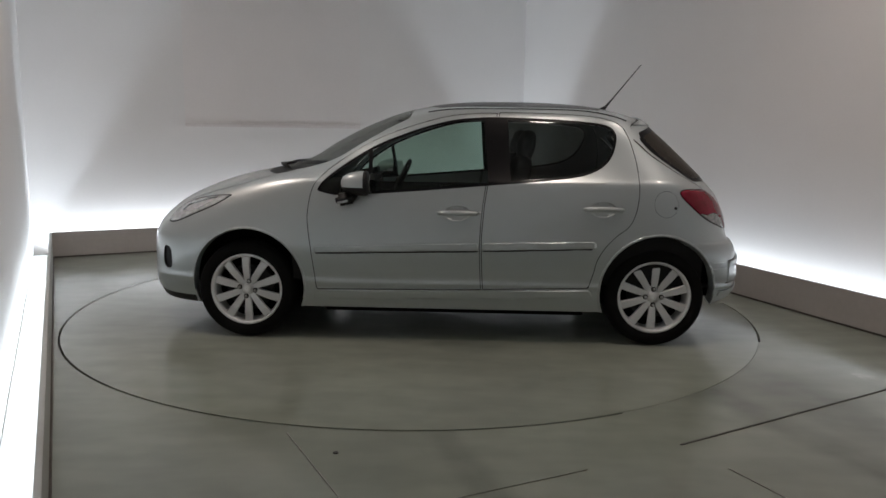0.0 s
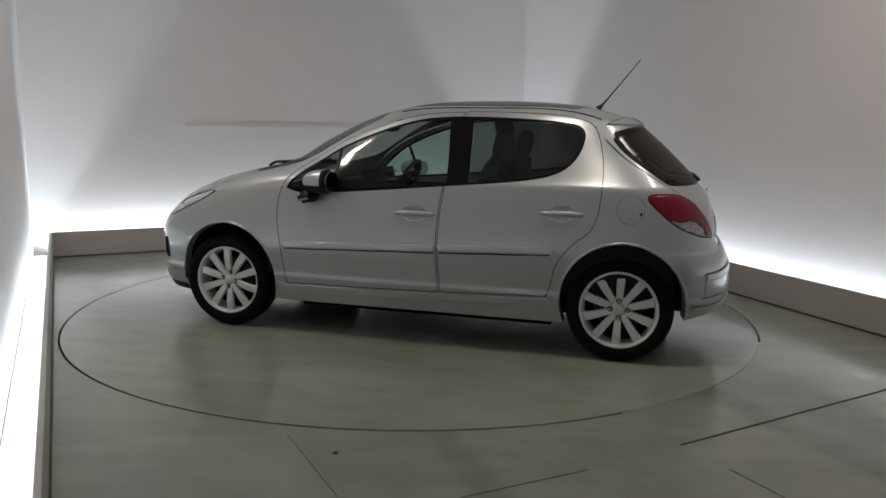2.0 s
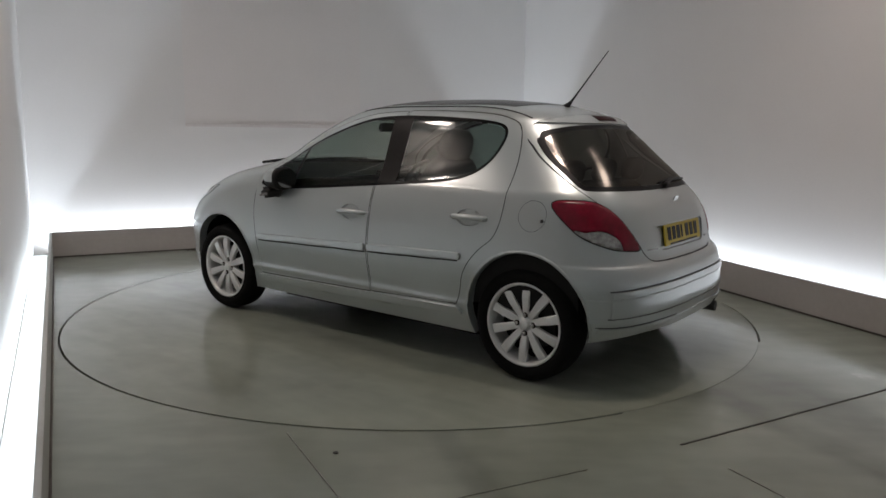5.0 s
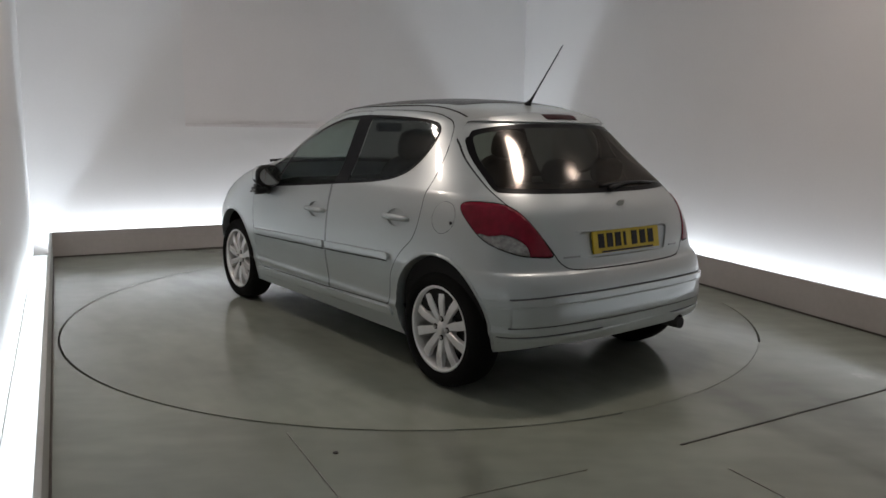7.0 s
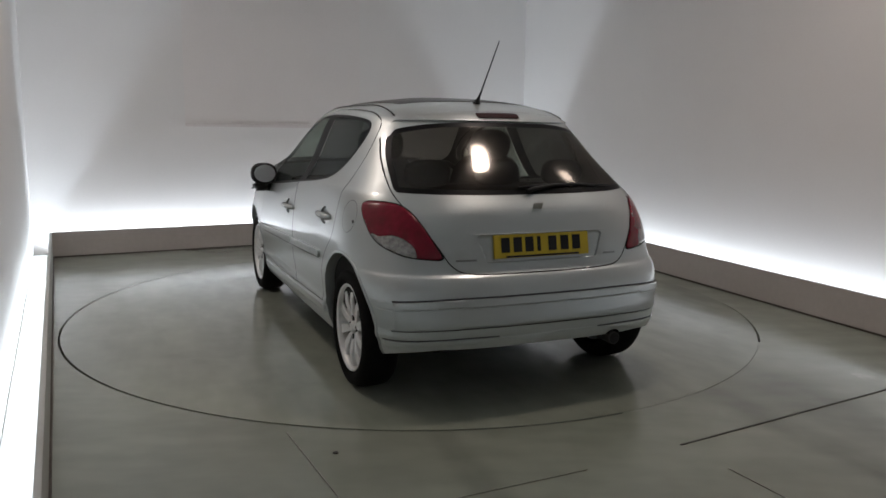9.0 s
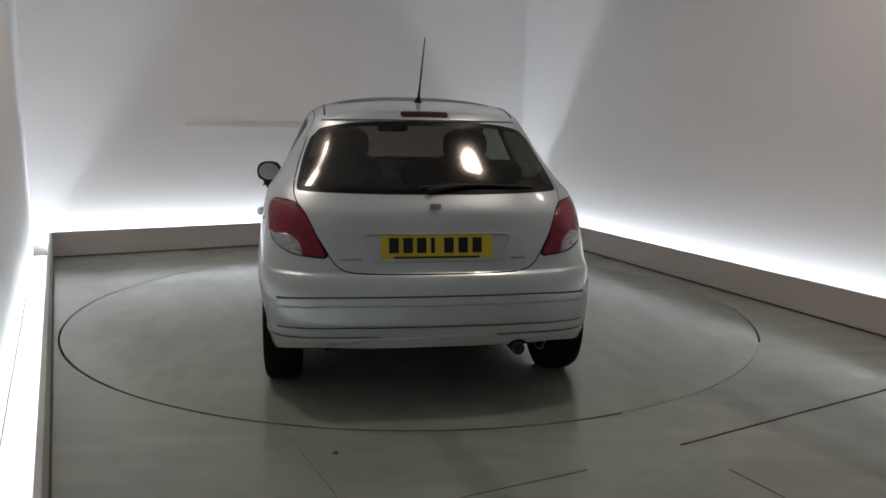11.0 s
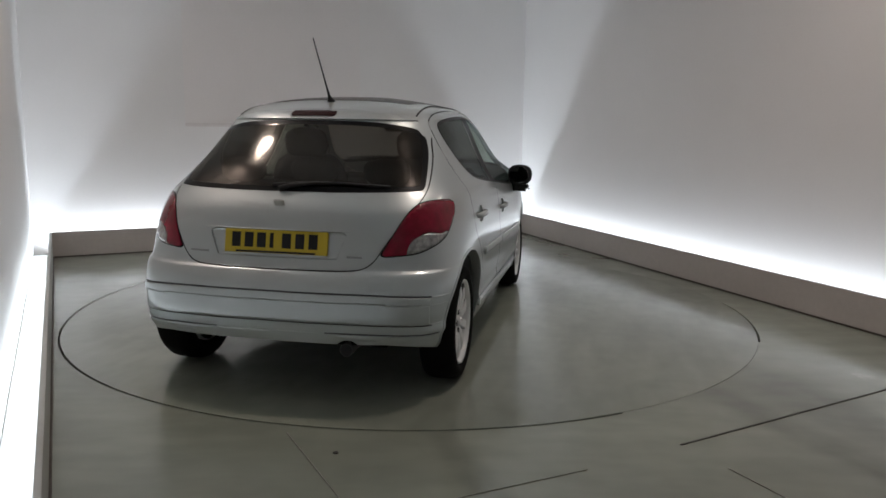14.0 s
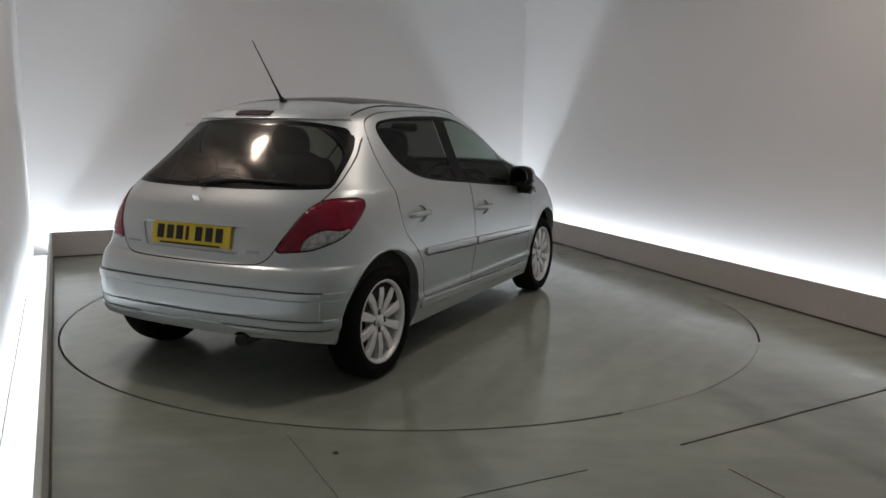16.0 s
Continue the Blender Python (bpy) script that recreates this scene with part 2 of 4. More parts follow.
disc = mesh_object("turntable", prism([p * (RAD - 0.007) / (RAD + 0.007) for p in ring], -0.058, 0.0), M_DISC)
bm = bmesh.new()
rim_out, rim_in = [p * (RAD - 0.006) / (RAD + 0.007) for p in ring], [p * (RAD - 0.030) / (RAD + 0.007) for p in ring]
va, vb = [bm.verts.new(p + Vector((0, 0, .0012))) for p in rim_out], [bm.verts.new(p + Vector((0, 0, .0012))) for p in rim_in]
vc = [bm.verts.new(p + Vector((0, 0, -.03))) for p in rim_out]
for i in range(N):
    bm.faces.new((va[i], va[(i + 1) % N], vb[(i + 1) % N], vb[i]))
    bm.faces.new((vc[i], vc[(i + 1) % N], va[(i + 1) % N], va[i]))
bmesh.ops.recalc_face_normals(bm, faces=bm.faces)
part("edge_strip", bm, M_DISC, disc)
tagged(disc, "large round grey painted vehicle turntable, flush with floor", "turntable")


def wall(name, a, b, out, label, mat=M_WALL):
    return structure(name, bar(a, b, out, 0.0, 0.12, -0.02, CEIL), mat, label)


wall("wall_back", WALL_BL - BACKDIR * 0.12, WALL_BR + BACKDIR * 0.12, BACKOUT, "white painted studio wall lit from below")
wall("wall_right", WALL_BR, WALL_FR, RIGHTOUT, "white painted studio wall lit from below")
wall("wall_left", WALL_BL, WALL_FL, LEFTOUT, "white painted studio wall lit from below")
# unseen wall that closes the room and brightens the car by bounce
wall("wall_front", WALL_FL, WALL_FR, -BACKOUT, "unseen plain wall behind the viewer, kept pale to bounce light", M_FRONT)
structure("ceiling", prism([WALL_FL - BACKOUT * .1, WALL_FR - BACKOUT * .1, WALL_BR + BACKOUT * .1, WALL_BL + BACKOUT * .1], CEIL + 0.002, CEIL + 0.10), M_CEIL, "plain pale painted ceiling")

# thin board on the back wall; its pink tint paints in warm lamp light
board_a = WALL_BL + BACKDIR * 1.50
board = bar(board_a, board_a + BACKDIR * 1.98, -BACKOUT, 0.0, 0.0015, 1.285, CEIL - 0.02)
structure("wall_board", board, M_BOARD, "thin board on the white wall, tinted pink as warm light")
structure("board_rail", bar(board_a, board_a + BACKDIR * 1.98, -BACKOUT, 0.0018, 0.004, 1.287, 1.325), M_RAIL, "faint brownish strip along the foot of the board")

# low plinths that hide the light strips
def plinth(name, a, b, out, label, mat=M_PLINTH):
    base = structure(name, bar(a, b, out, 0.0, 0.022, 0.0, PLINTH_H, 0.003), mat, label)
    structure(name.replace("plinth", "plinth_foot"), bar(a, b, -out, 0.0, 0.009, 0.0005, 0.012), M_FOOT, "dark brown joint strip at the foot of the plinth")
    return base


plinth("plinth_back", LEFT_BACK - BACKDIR * 0.0, CORNER, BACKOUT, "low painted board plinth hiding a light strip")
plinth("plinth_right", CORNER + RIGHTOUT * 0.001 + RIGHTDIR * 0.001, RIGHT_END, RIGHTOUT, "low painted board plinth hiding a light strip")
plinth("plinth_left", LEFT_BACK + LEFTDIR * 0.002, LEFT_END, LEFTOUT, "low grey board plinth hiding a light strip", M_PLINTH_GREY)
structure("plinth_corner", prism([CORNER - BACKDIR * .004 + BACKOUT * .003, CORNER + RIGHTDIR * .004 + RIGHTOUT * .003, CORNER + RIGHTOUT * .022, CORNER + (BACKOUT + RIGHTOUT) * .022, CORNER + BACKOUT * .022], 0.001, PLINTH_H - .002), M_PLINTH, "corner post of the plinth")
for nm, a, b, out in (("trough_floor_back", LEFT_BACK, CORNER, BACKOUT), ("trough_floor_right", CORNER, RIGHT_END, RIGHTOUT), ("trough_floor_left", LEFT_BACK, LEFT_END, LEFTOUT)):
    structure(nm, bar(a, b, out, 0.024, (TROUGH_LEFT if nm.endswith("left") else TROUGH) - 0.002, 0.004, 0.03), M_TROUGH, "white board floor of the light trough")


def seam(a, b, w=0.012, mat=M_JOINT):
    a, b = Vector((*a, 0)), Vector((*b, 0))
    d = (b - a).normalized()
    structure("floor_joint", bar(a, b, Vector((-d.y, d.x, 0)), -w / 2, w / 2, 0.0005, 0.003), mat, "dark joint between floor plates")


seam((1.128, -2.532), (2.55, -1.795), 0.010, M_WORN)
seam((-0.540, -2.40), (-0.21, -3.08), 0.005, M_FAINT)
seam((0.10, -3.01), (0.68, -2.762), 0.003, M_FAINT)
seam((1.240, -2.756), (1.44, -3.19), 0.006, M_FAINT)

# stretches of the turntable's gap that are packed with dust
for a0, a1, top in ((-66, -52, .0002), (-52, -24, -.0015), (3, 70, .0002)):
    arc = [math.radians(a0 + (a1 - a0) * k / 30) for k in range(31)]
    outline = [HUB + Vector((math.cos(a), math.sin(a), 0)) * (RAD + .0065) for a in arc] + [HUB + Vector((math.cos(a), math.sin(a), 0)) * (RAD - .0055) for a in reversed(arc)]
    structure("gap_dust", prism(outline, -0.05, top), M_FLOOR, "grey dust packed into the gap round the turntable")

structure("floor_bolt", prism([(-.311 + .011 * math.cos(a * .785), -2.602 + .011 * math.sin(a * .785)) for a in range(8)], 0.0, 0.004), M_JOINT, "small dark bolt head in the floor")

for lx, ly, _ in CEILING_LAMPS:
    bm = bmesh.new()
    bmesh.ops.create_cone(bm, cap_ends=True, segments=40, radius1=0.20, radius2=0.20, depth=0.06, matrix=Matrix.Translation((0, 0, -0.03)))
    bmesh.ops.bevel(bm, geom=bm.edges[:], offset=0.006, segments=2, affect="EDGES")
    lampob = new("ceiling_lamp")
    lampob.matrix_world = pose(lx, ly, CEIL)
    tagged(lampob, "round surface-mounted white ceiling lamp, switched on", "ceiling lamp", "ceiling lamps")
    part("housing", bm, M_TROUGH, lampob)
    bm = bmesh.new()
    bmesh.ops.create_cone(bm, cap_ends=True, segments=40, radius1=0.178, radius2=0.178, depth=0.008, matrix=Matrix.Translation((0, 0, -0.063)))
    part("diffuser", bm, M_LAMPGLOW, lampob)

# ---- the car's skin: x forward, y to its left, z up, origin on the ground between the axles ----
def curve(keys):
    """Smooth monotone curve through (at, value) keys."""
    k = np.array(keys, float)
    x, y = k[:, 0], k[:, 1]
    h, d = np.diff(x), np.diff(y) / np.diff(x)
    m = np.zeros(len(x))
    m[0], m[-1] = d[0], d[-1]
    for i in range(1, len(x) - 1):
        if d[i - 1] * d[i] > 0:
            a, b = 2 * h[i] + h[i - 1], h[i] + 2 * h[i - 1]
            m[i] = (a + b) / (a / d[i - 1] + b / d[i])

    def f(v):
        v = np.clip(v, x[0], x[-1])
        i = np.clip(np.searchsorted(x, v) - 1, 0, len(x) - 2)
        t = (v - x[i]) / h[i]
        return (y[i] * (1 + 2 * t) * (1 - t) ** 2 + m[i] * h[i] * t * (1 - t) ** 2
                + y[i + 1] * t * t * (3 - 2 * t) + m[i + 1] * h[i] * t * t * (t - 1))
    return f


Z_TOP = 1.486
X_MID = -0.40
x_front = curve([(.18, 1.986), (.24, 2.020), (.30, 2.040), (.42, 2.037), (.52, 2.033), (.60, 2.025), (.66, 1.995), (.80, 1.850), (.905, 1.65), (.98, 1.43), (1.02, 1.25),
                 (1.045, 1.14), (1.08, 1.01), (1.215, .78), (1.333, .545), (1.417, .31), (1.463, .08), (1.480, -.12), (1.486, -.39)])
x_rear = curve([(.18, -1.75), (.25, -1.807), (.30, -1.846), (.345, -1.857), (.42, -1.862), (.48, -1.855), (.54, -1.847), (.58, -1.838), (.63, -1.811), (.65, -1.785), (.75, -1.765), (.83, -1.748),
                (.90, -1.726), (.99, -1.655), (1.08, -1.575), (1.15, -1.504), (1.23, -1.419), (1.30, -1.338), (1.365, -1.262), (1.405, -1.150), (1.448, -.97), (1.472, -.76), (1.482, -.57), (1.486, -.41)])
half_width = curve([(.18, .776), (.25, .802), (.30, .817), (.335, .823), (.352, .832), (.366, .835), (.39, .832), (.44, .838), (.54, .851), (.60, .853), (.72, .848), (.85, .836), (.95, .819), (.985, .809), (1.0, .797), (1.018, .783), (1.1, .734), (1.2, .686),
                    (1.3, .64), (1.37, .60), (1.41, .555), (1.448, .42), (1.471, .27), (1.482, .14), (1.486, .005)])
p_front = curve([(.18, 9.5), (.9, 9.5), (1.1, 6.5), (1.3, 5), (1.486, 4)])
p_rear = curve([(.18, 9.2), (.55, 9.0), (.75, 7.4), (.95, 6.5), (1.2, 4.6), (1.35, 4.3), (1.486, 4)])
q_front = curve([(.18, 2.27), (.9, 2.27), (1.1, 2.5), (1.486, 2.5)])
q_rear = curve([(.18, 3.12), (.55, 3.1), (.75, 3.2), (.95, 2.55), (1.2, 2.4), (1.486, 2.5)])


def skin(x, y, z):
    """Below 0 inside the body, above 0 outside."""
    front = x > X_MID
    reach = np.where(front, x_front(z) - X_MID, X_MID - x_rear(z))
    p, q = np.where(front, p_front(z), p_rear(z)), np.where(front, q_front(z), q_rear(z))
    return np.abs((x - X_MID) / reach) ** p + np.abs(y / half_width(z)) ** q - 1


def skin_normal(P):
    h = 0.002
    x, y, z = P[:, 0], P[:, 1], np.clip(P[:, 2], .182, Z_TOP - 0.003)
    n = np.stack([skin(x + h, y, z) - skin(x - h, y, z), skin(x, y + h, z) - skin(x, y - h, z), skin(x, y, z + h) - skin(x, y, z - h)], -1)
    n[P[:, 2] > Z_TOP - 0.002] = (0, 0, 1)
    return n / np.maximum(np.linalg.norm(n, axis=1), 1e-9)[:, None]


def skin_ring(z, count):
    """The outline at height z on the car's left, from front centre to rear centre."""
    w = float(half_width(z))
    pts = []
    for reach, p, q, sign in ((float(x_front(z)) - X_MID, float(p_front(z)), float(q_front(z)), 1), (X_MID - float(x_rear(z)), float(p_rear(z)), float(q_rear(z)), -1)):
        xi = np.concatenate([np.linspace(0, 1, 160), (1 - np.linspace(0, 1, 160) ** q) ** (1 / p)])
        xi.sort()
        y = w * np.maximum(1 - xi ** p, 0) ** (1 / q)
        half = np.stack([X_MID + sign * reach * xi, y], -1)
        pts.append(half[::-1] if sign > 0 else half[1:])
    pts = np.concatenate(pts)
    s = np.concatenate([[0], np.cumsum(np.hypot(*np.diff(pts, axis=0).T))])
    at = np.linspace(0, s[-1], count)
    return np.stack([np.interp(at, s, pts[:, 0]), np.interp(at, s, pts[:, 1])], -1)
# ---- end of skin ----

COLS = 280
LEVELS = np.concatenate([np.linspace(.20, .66, 47)[:-1], np.linspace(.66, 1.36, 36)[:-1], np.linspace(1.36, 1.45, 10)[:-1], Z_TOP - (Z_TOP - 1.45) * np.linspace(1, 0.02, 12) ** 2])


class Sheet:
    """Faces of the left half of the skin, which can be cut along curves."""

    def __init__(self):
        P = []
        for z in LEVELS:
            r = skin_ring(float(z), COLS)
            P.append(np.column_stack([r, np.full(COLS, z)]))
        self.P = [tuple(p) for p in np.concatenate(P)]
        self.faces = []
        for j in range(len(LEVELS) - 1):
            for i in range(COLS - 1):
                a = j * COLS + i
                self.faces.append((a, a + 1, a + COLS + 1, a + COLS))

    def cut(self, faces, field):
        """Splits faces where field(points) is 0. Returns those below 0 and the rest."""
        used = sorted({v for f in faces for v in f})
        val = dict(zip(used, field(np.array([self.P[v] for v in used]))))
        made = {}

        def crossing(a, b):
            key = (min(a, b), max(a, b))
            if key not in made:
                t = val[a] / (val[a] - val[b])
                pa, pb = self.P[a], self.P[b]
                self.P.append(tuple(u + (v - u) * t for u, v in zip(pa, pb)))
                made[key] = len(self.P) - 1
            return made[key]

        low, high = [], []
        for f in faces:
            s = [val[v] < 0 for v in f]
            if all(s):
                low.append(f)
            elif not any(s):
                high.append(f)
            else:
                ins, out = [], []
                for k, v in enumerate(f):
                    w = f[(k + 1) % len(f)]
                    (ins if val[v] < 0 else out).append(v)
                    if (val[v] < 0) != (val[w] < 0):
                        c = crossing(v, w)
                        ins.append(c)
                        out.append(c)
                if len(ins) > 2:
                    low.append(tuple(ins))
                if len(out) > 2:
                    high.append(tuple(out))
        return low, high


def loop(points, corners=(), steps=5):
    """A closed smooth outline through points; those at the indices in corners stay sharp."""
    n, out = len(points), []
    P = [np.array(p, float) for p in points]
    for i in range(n):
        a, b = P[i], P[(i + 1) % n]
        ta = np.zeros(2) if i in corners else (b - P[i - 1]) / 2
        tb = np.zeros(2) if (i + 1) % n in corners else (P[(i + 2) % n] - a) / 2
        for s in range(steps):
            t = s / steps
            out.append(a * (1 + 2 * t) * (1 - t) ** 2 + ta * t * (1 - t) ** 2 + b * t * t * (3 - 2 * t) + tb * t * t * (t - 1))
    return np.array(out)


def inside(poly, uv):
    """Signed distance to an outline, below 0 inside."""
    a, b = poly, np.roll(poly, -1, 0)
    best = np.full(len(uv), 1e9)
    odd = np.zeros(len(uv), bool)
    for p, q in zip(a, b):
        e = q - p
        w = uv - p
        t = np.clip((w @ e) / max(e @ e, 1e-12), 0, 1)
        best = np.minimum(best, np.hypot(*(w - t[:, None] * e).T))
        c = (p[1] <= uv[:, 1]) != (q[1] <= uv[:, 1])
        if abs(e[1]) > 1e-12:
            odd ^= c & (uv[:, 0] < p[0] + (uv[:, 1] - p[1]) * e[0] / e[1])
    return np.where(odd, -best, best)


def side_field(poly, grow=0.0, least_y=0.3):
    return lambda P: np.where(P[:, 1] > least_y, inside(poly, P[:, [0, 2]]), 1.0) - grow


def rear_field(poly, grow=0.0, x_most=-1.15):
    return lambda P: np.where(P[:, 0] < x_most, inside(poly, P[:, [1, 2]]), 1.0) - grow


def front_field(poly, grow=0.0, x_least=0.0):
    return lambda P: np.where(P[:, 0] > x_least, inside(poly, P[:, [1, 2]]), 1.0) - grow


def top_field(poly, grow=0.0, z_least=1.2):
    return lambda P: np.where(P[:, 2] > z_least, inside(poly, P[:, [0, 1]]), 1.0) - grow


sheet = Sheet()


def skin_part(name, faces, mat, parent, sides, label="", lift=0.0):
    """A mesh of faces of the skin: sides 1 left, -1 right, 0 both halves in one. lift: offset along the normal."""
    ids = sorted({v for f in faces for v in f})
    at = {v: i for i, v in enumerate(ids)}
    P = np.array([sheet.P[v] for v in ids])
    Nn = skin_normal(P)
    P = P + Nn * lift
    verts, norms, polys = [], [], []
    for s in ((1, -1) if sides == 0 else (sides,)):
        flip = np.array([1, s, 1])
        place = {}
        for v, k in at.items():
            if sides == 0 and s < 0 and abs(P[k][1]) < 1e-5:
                place[v] = k
                continue
            place[v] = len(verts)
            verts.append(P[k] * flip)
            norms.append(Nn[k] * flip)
        for f in faces:
            idx = [place[v] for v in f]
            polys.append(idx if s > 0 else idx[::-1])
    me = bpy.data.meshes.new(name)
    me.from_pydata([tuple(v) for v in verts], [], polys)
    me.materials.append(mat)
    for p in me.polygons:
        p.use_smooth = True
    me.normals_split_custom_set_from_vertices([tuple(n) for n in norms])
    ob = new(name, me)
    ob.parent = parent
    if label:
        tagged(ob, label)
    return ob


car = tagged(new("car"), "silver five-door hatchback with ten-spoke alloy wheels, on the turntable", "car")

GAP = 0.0023


def mirrored(poly):
    """An outline that runs from y 0 up the left side to y 0 again, closed by its mirror image."""
    return np.concatenate([poly, poly[::-1] * np.array([-1, 1])])


def open_curve(points, corners=(), steps=5):
    pts = loop(points, tuple(corners) + (0, len(points) - 1), steps)
    return np.concatenate([pts[:(len(points) - 1) * steps], [points[-1]]])


def raised(name, faces, mat, parent, sides, lift, label="", deep=0.0):
    """Skin faces lifted along their normal, with walls round the border down to deep."""
    count = {}
    for f in faces:
        for k in range(len(f)):
            e = (f[k], f[(k + 1) % len(f)])
            key = (min(e), max(e))
            count[key] = None if key in count else e
    rim = [e for e in count.values() if e and not (abs(sheet.P[e[0]][1]) < 1e-5 and abs(sheet.P[e[1]][1]) < 1e-5)]
    ids = sorted({v for f in faces for v in f})
    at = {v: i for i, v in enumerate(ids)}
    P = np.array([sheet.P[v] for v in ids])
    Nn = skin_normal(P)
    bm = bmesh.new()
    for s in ((1, -1) if sides == 0 else (sides,)):
        flip = np.array([1, s, 1])
        top = [bm.verts.new(p) for p in (P + Nn * lift) * flip]
        low = {}
        for v in {w for e in rim for w in e}:
            low[v] = bm.verts.new((P[at[v]] + Nn[at[v]] * deep) * flip)
        for f in faces:
            idx = [top[at[v]] for v in f]
            bm.faces.new(idx if s > 0 else idx[::-1]).smooth = True
        for a, b in rim:
            q = [top[at[a]], low[a], low[b], top[at[b]]]
            bm.faces.new(q if s > 0 else q[::-1])
    bmesh.ops.remove_doubles(bm, verts=[v for v in bm.verts if abs(v.co.y) < 1e-5], dist=1e-5)
    return part(name, bm, mat, parent, label)


def panel(faces, field, name, mat, parents, sides, label="", gap=GAP):
    """Cuts a panel with a dark shut line round it out of faces. Returns the panel's parts and the remaining faces."""
    body, rest = sheet.cut(faces, lambda P: field(P) + gap)
    line, rest = sheet.cut(rest, lambda P: field(P) - gap)
    made = []
    for s, parent in zip(sides, parents):
        ob = skin_part(name, body, mat, parent, s, label)
        if line:
            skin_part("shut_line", line, M_BLACK, ob, s, lift=-0.006)
        made.append(ob)
    return made, rest, body, line


def diagonal_field(poly, grow=0.0):
    """Outlines drawn as seen from behind one corner: -x - y across, z up."""
    return lambda P: np.where(P[:, 0] < -1.25, inside(poly, np.stack([-P[:, 0] - P[:, 1], P[:, 2]], -1)), 1.0) - grow


whole = list(sheet.faces)
_, faces = sheet.cut(whole, lambda P: np.maximum(P[:, 2] - .262 - .048 * np.clip((-P[:, 0] - 1.61) / .19, 0, 1), P[:, 0] + 1.45))
for cx, cz, r in ((1.250, .335, .349), (-1.255, .335, .347)):
    _, faces = sheet.cut(faces, lambda P, cx=cx, cz=cz, r=r: np.where(P[:, 1] > .5, np.hypot(P[:, 0] - cx, P[:, 2] - cz) - r, 1.0))
    lip, faces = sheet.cut(faces, lambda P, cx=cx, cz=cz, r=r: np.where(P[:, 1] > .5, np.hypot(P[:, 0] - cx, P[:, 2] - cz) - r - .014, 1.0))
    for s in (1, -1):
        raised("arch_lip", lip, M_PAINT, car, s, 0.003, deep=-0.05)

# side windows: black surround, fixed quarter pane, front and rear pane
dlo = loop([(.815, .925), (.70, .898), (.50, .907), (.20, .930), (-.20, .966), (-.65, 1.008), (-.85, 1.052), (-.955, 1.13), (-1.0, 1.24), (-.985, 1.31), (-.90, 1.345),
            (-.65, 1.366), (-.35, 1.376), (-.15, 1.372), (.03, 1.35), (.26, 1.283), (.49, 1.187), (.68, 1.065), (.775, .985)], corners=(0,))
dark, faces = sheet.cut(faces, side_field(dlo))
pane, dark = sheet.cut(dark, side_field(dlo, -0.016))
quarter, pane = sheet.cut(pane, lambda P: .507 + .08 * (P[:, 2] - 1.04) - P[:, 0])
front_pane, pane = sheet.cut(pane, lambda P: -.205 + .08 * (P[:, 2] - 1.17) - P[:, 0])
post, front_pane = sheet.cut(front_pane, lambda P: .482 + .08 * (P[:, 2] - 1.04) - P[:, 0])
rear_pane, pillar = sheet.cut(pane, lambda P: P[:, 0] + .345 - .05 * (P[:, 2] - 1.17))

# tail lamps
lamp = loop([(.590, .926), (.615, .953), (.70, .961), (.88, .953), (1.0, .914), (1.10, .848), (1.19, .765), (1.246, .704), (1.06, .714), (.95, .730), (.77, .780), (.648, .862)], corners=(7,))
lens, faces = sheet.cut(faces, diagonal_field(lamp))
edge, lens = sheet.cut(lens, lambda P: -diagonal_field(lamp, -0.006)(P))
clear = loop([(.72, .806), (.80, .806), (.915, .813), (1.03, .778), (1.072, .725), (1.05, .66), (.7, .66)])
white, red = sheet.cut(lens, diagonal_field(clear))
for s in (1, -1):
    tail = skin_part("tail_lamp", edge, M_GLOSSBLACK, car, s, "red and clear wrap-round tail lamp", lift=0.001)
    raised("red_lens", red, M_RED, tail, s, 0.004, "glossy red lens")
    raised("clear_lens", white, M_WHITELENS, tail, s, 0.003, "clear reversing lens")

# tailgate with its window, number plate recess and spoiler
pane_r = mirrored(open_curve([(0, 1.335), (.25, 1.332), (.42, 1.318), (.55, 1.285), (.59, 1.22), (.615, 1.15), (.637, 1.06), (.643, 1.010), (.60, .999), (.3, .994), (0, .993)]))
rear_glass, faces = sheet.cut(faces, rear_field(pane_r))
glass_edge, rear_glass = sheet.cut(rear_glass, lambda P: -rear_field(pane_r, -0.022)(P))
gate_line = mirrored(open_curve([(0, 1.392), (.3, 1.380), (.49, 1.348), (.578, 1.295), (.605, 1.22), (.630, 1.15), (.652, 1.06), (.657, .995), (.636, .940), (.585, .86), (.530, .775),
                                 (.482, .697), (.425, .654), (.30, .643), (0, .640)], corners=(11,)))
gate_faces, faces = sheet.cut(faces, rear_field(gate_line, -.002, -1.1))
gate_gap, faces = sheet.cut(faces, rear_field(gate_line, .0034, -1.1))
recess_line = mirrored(open_curve([(0, .818), (.350, .818), (.30, .690), (0, .690)], corners=(1, 2)))
recess, gate_faces = sheet.cut(gate_faces, rear_field(recess_line))
ledge_line = mirrored(open_curve([(0, .834), (.365, .832), (.365, .819), (0, .819)], corners=(1, 2)))
ledge, gate_faces = sheet.cut(gate_faces, rear_field(ledge_line))
spoiler_faces, gate_faces = sheet.cut(gate_faces, lambda P: np.maximum(1.337 - P[:, 2], np.abs(P[:, 1]) - .58))
brake_line = mirrored(open_curve([(0, 1.378), (.122, 1.376), (.122, 1.350), (0, 1.352)], corners=(1, 2)))
brake_faces, spoiler_faces = sheet.cut(spoiler_faces, rear_field(brake_line, 0, -1.0))
gate = skin_part("tailgate", gate_faces, M_PAINT, car, 0, "silver painted tailgate")
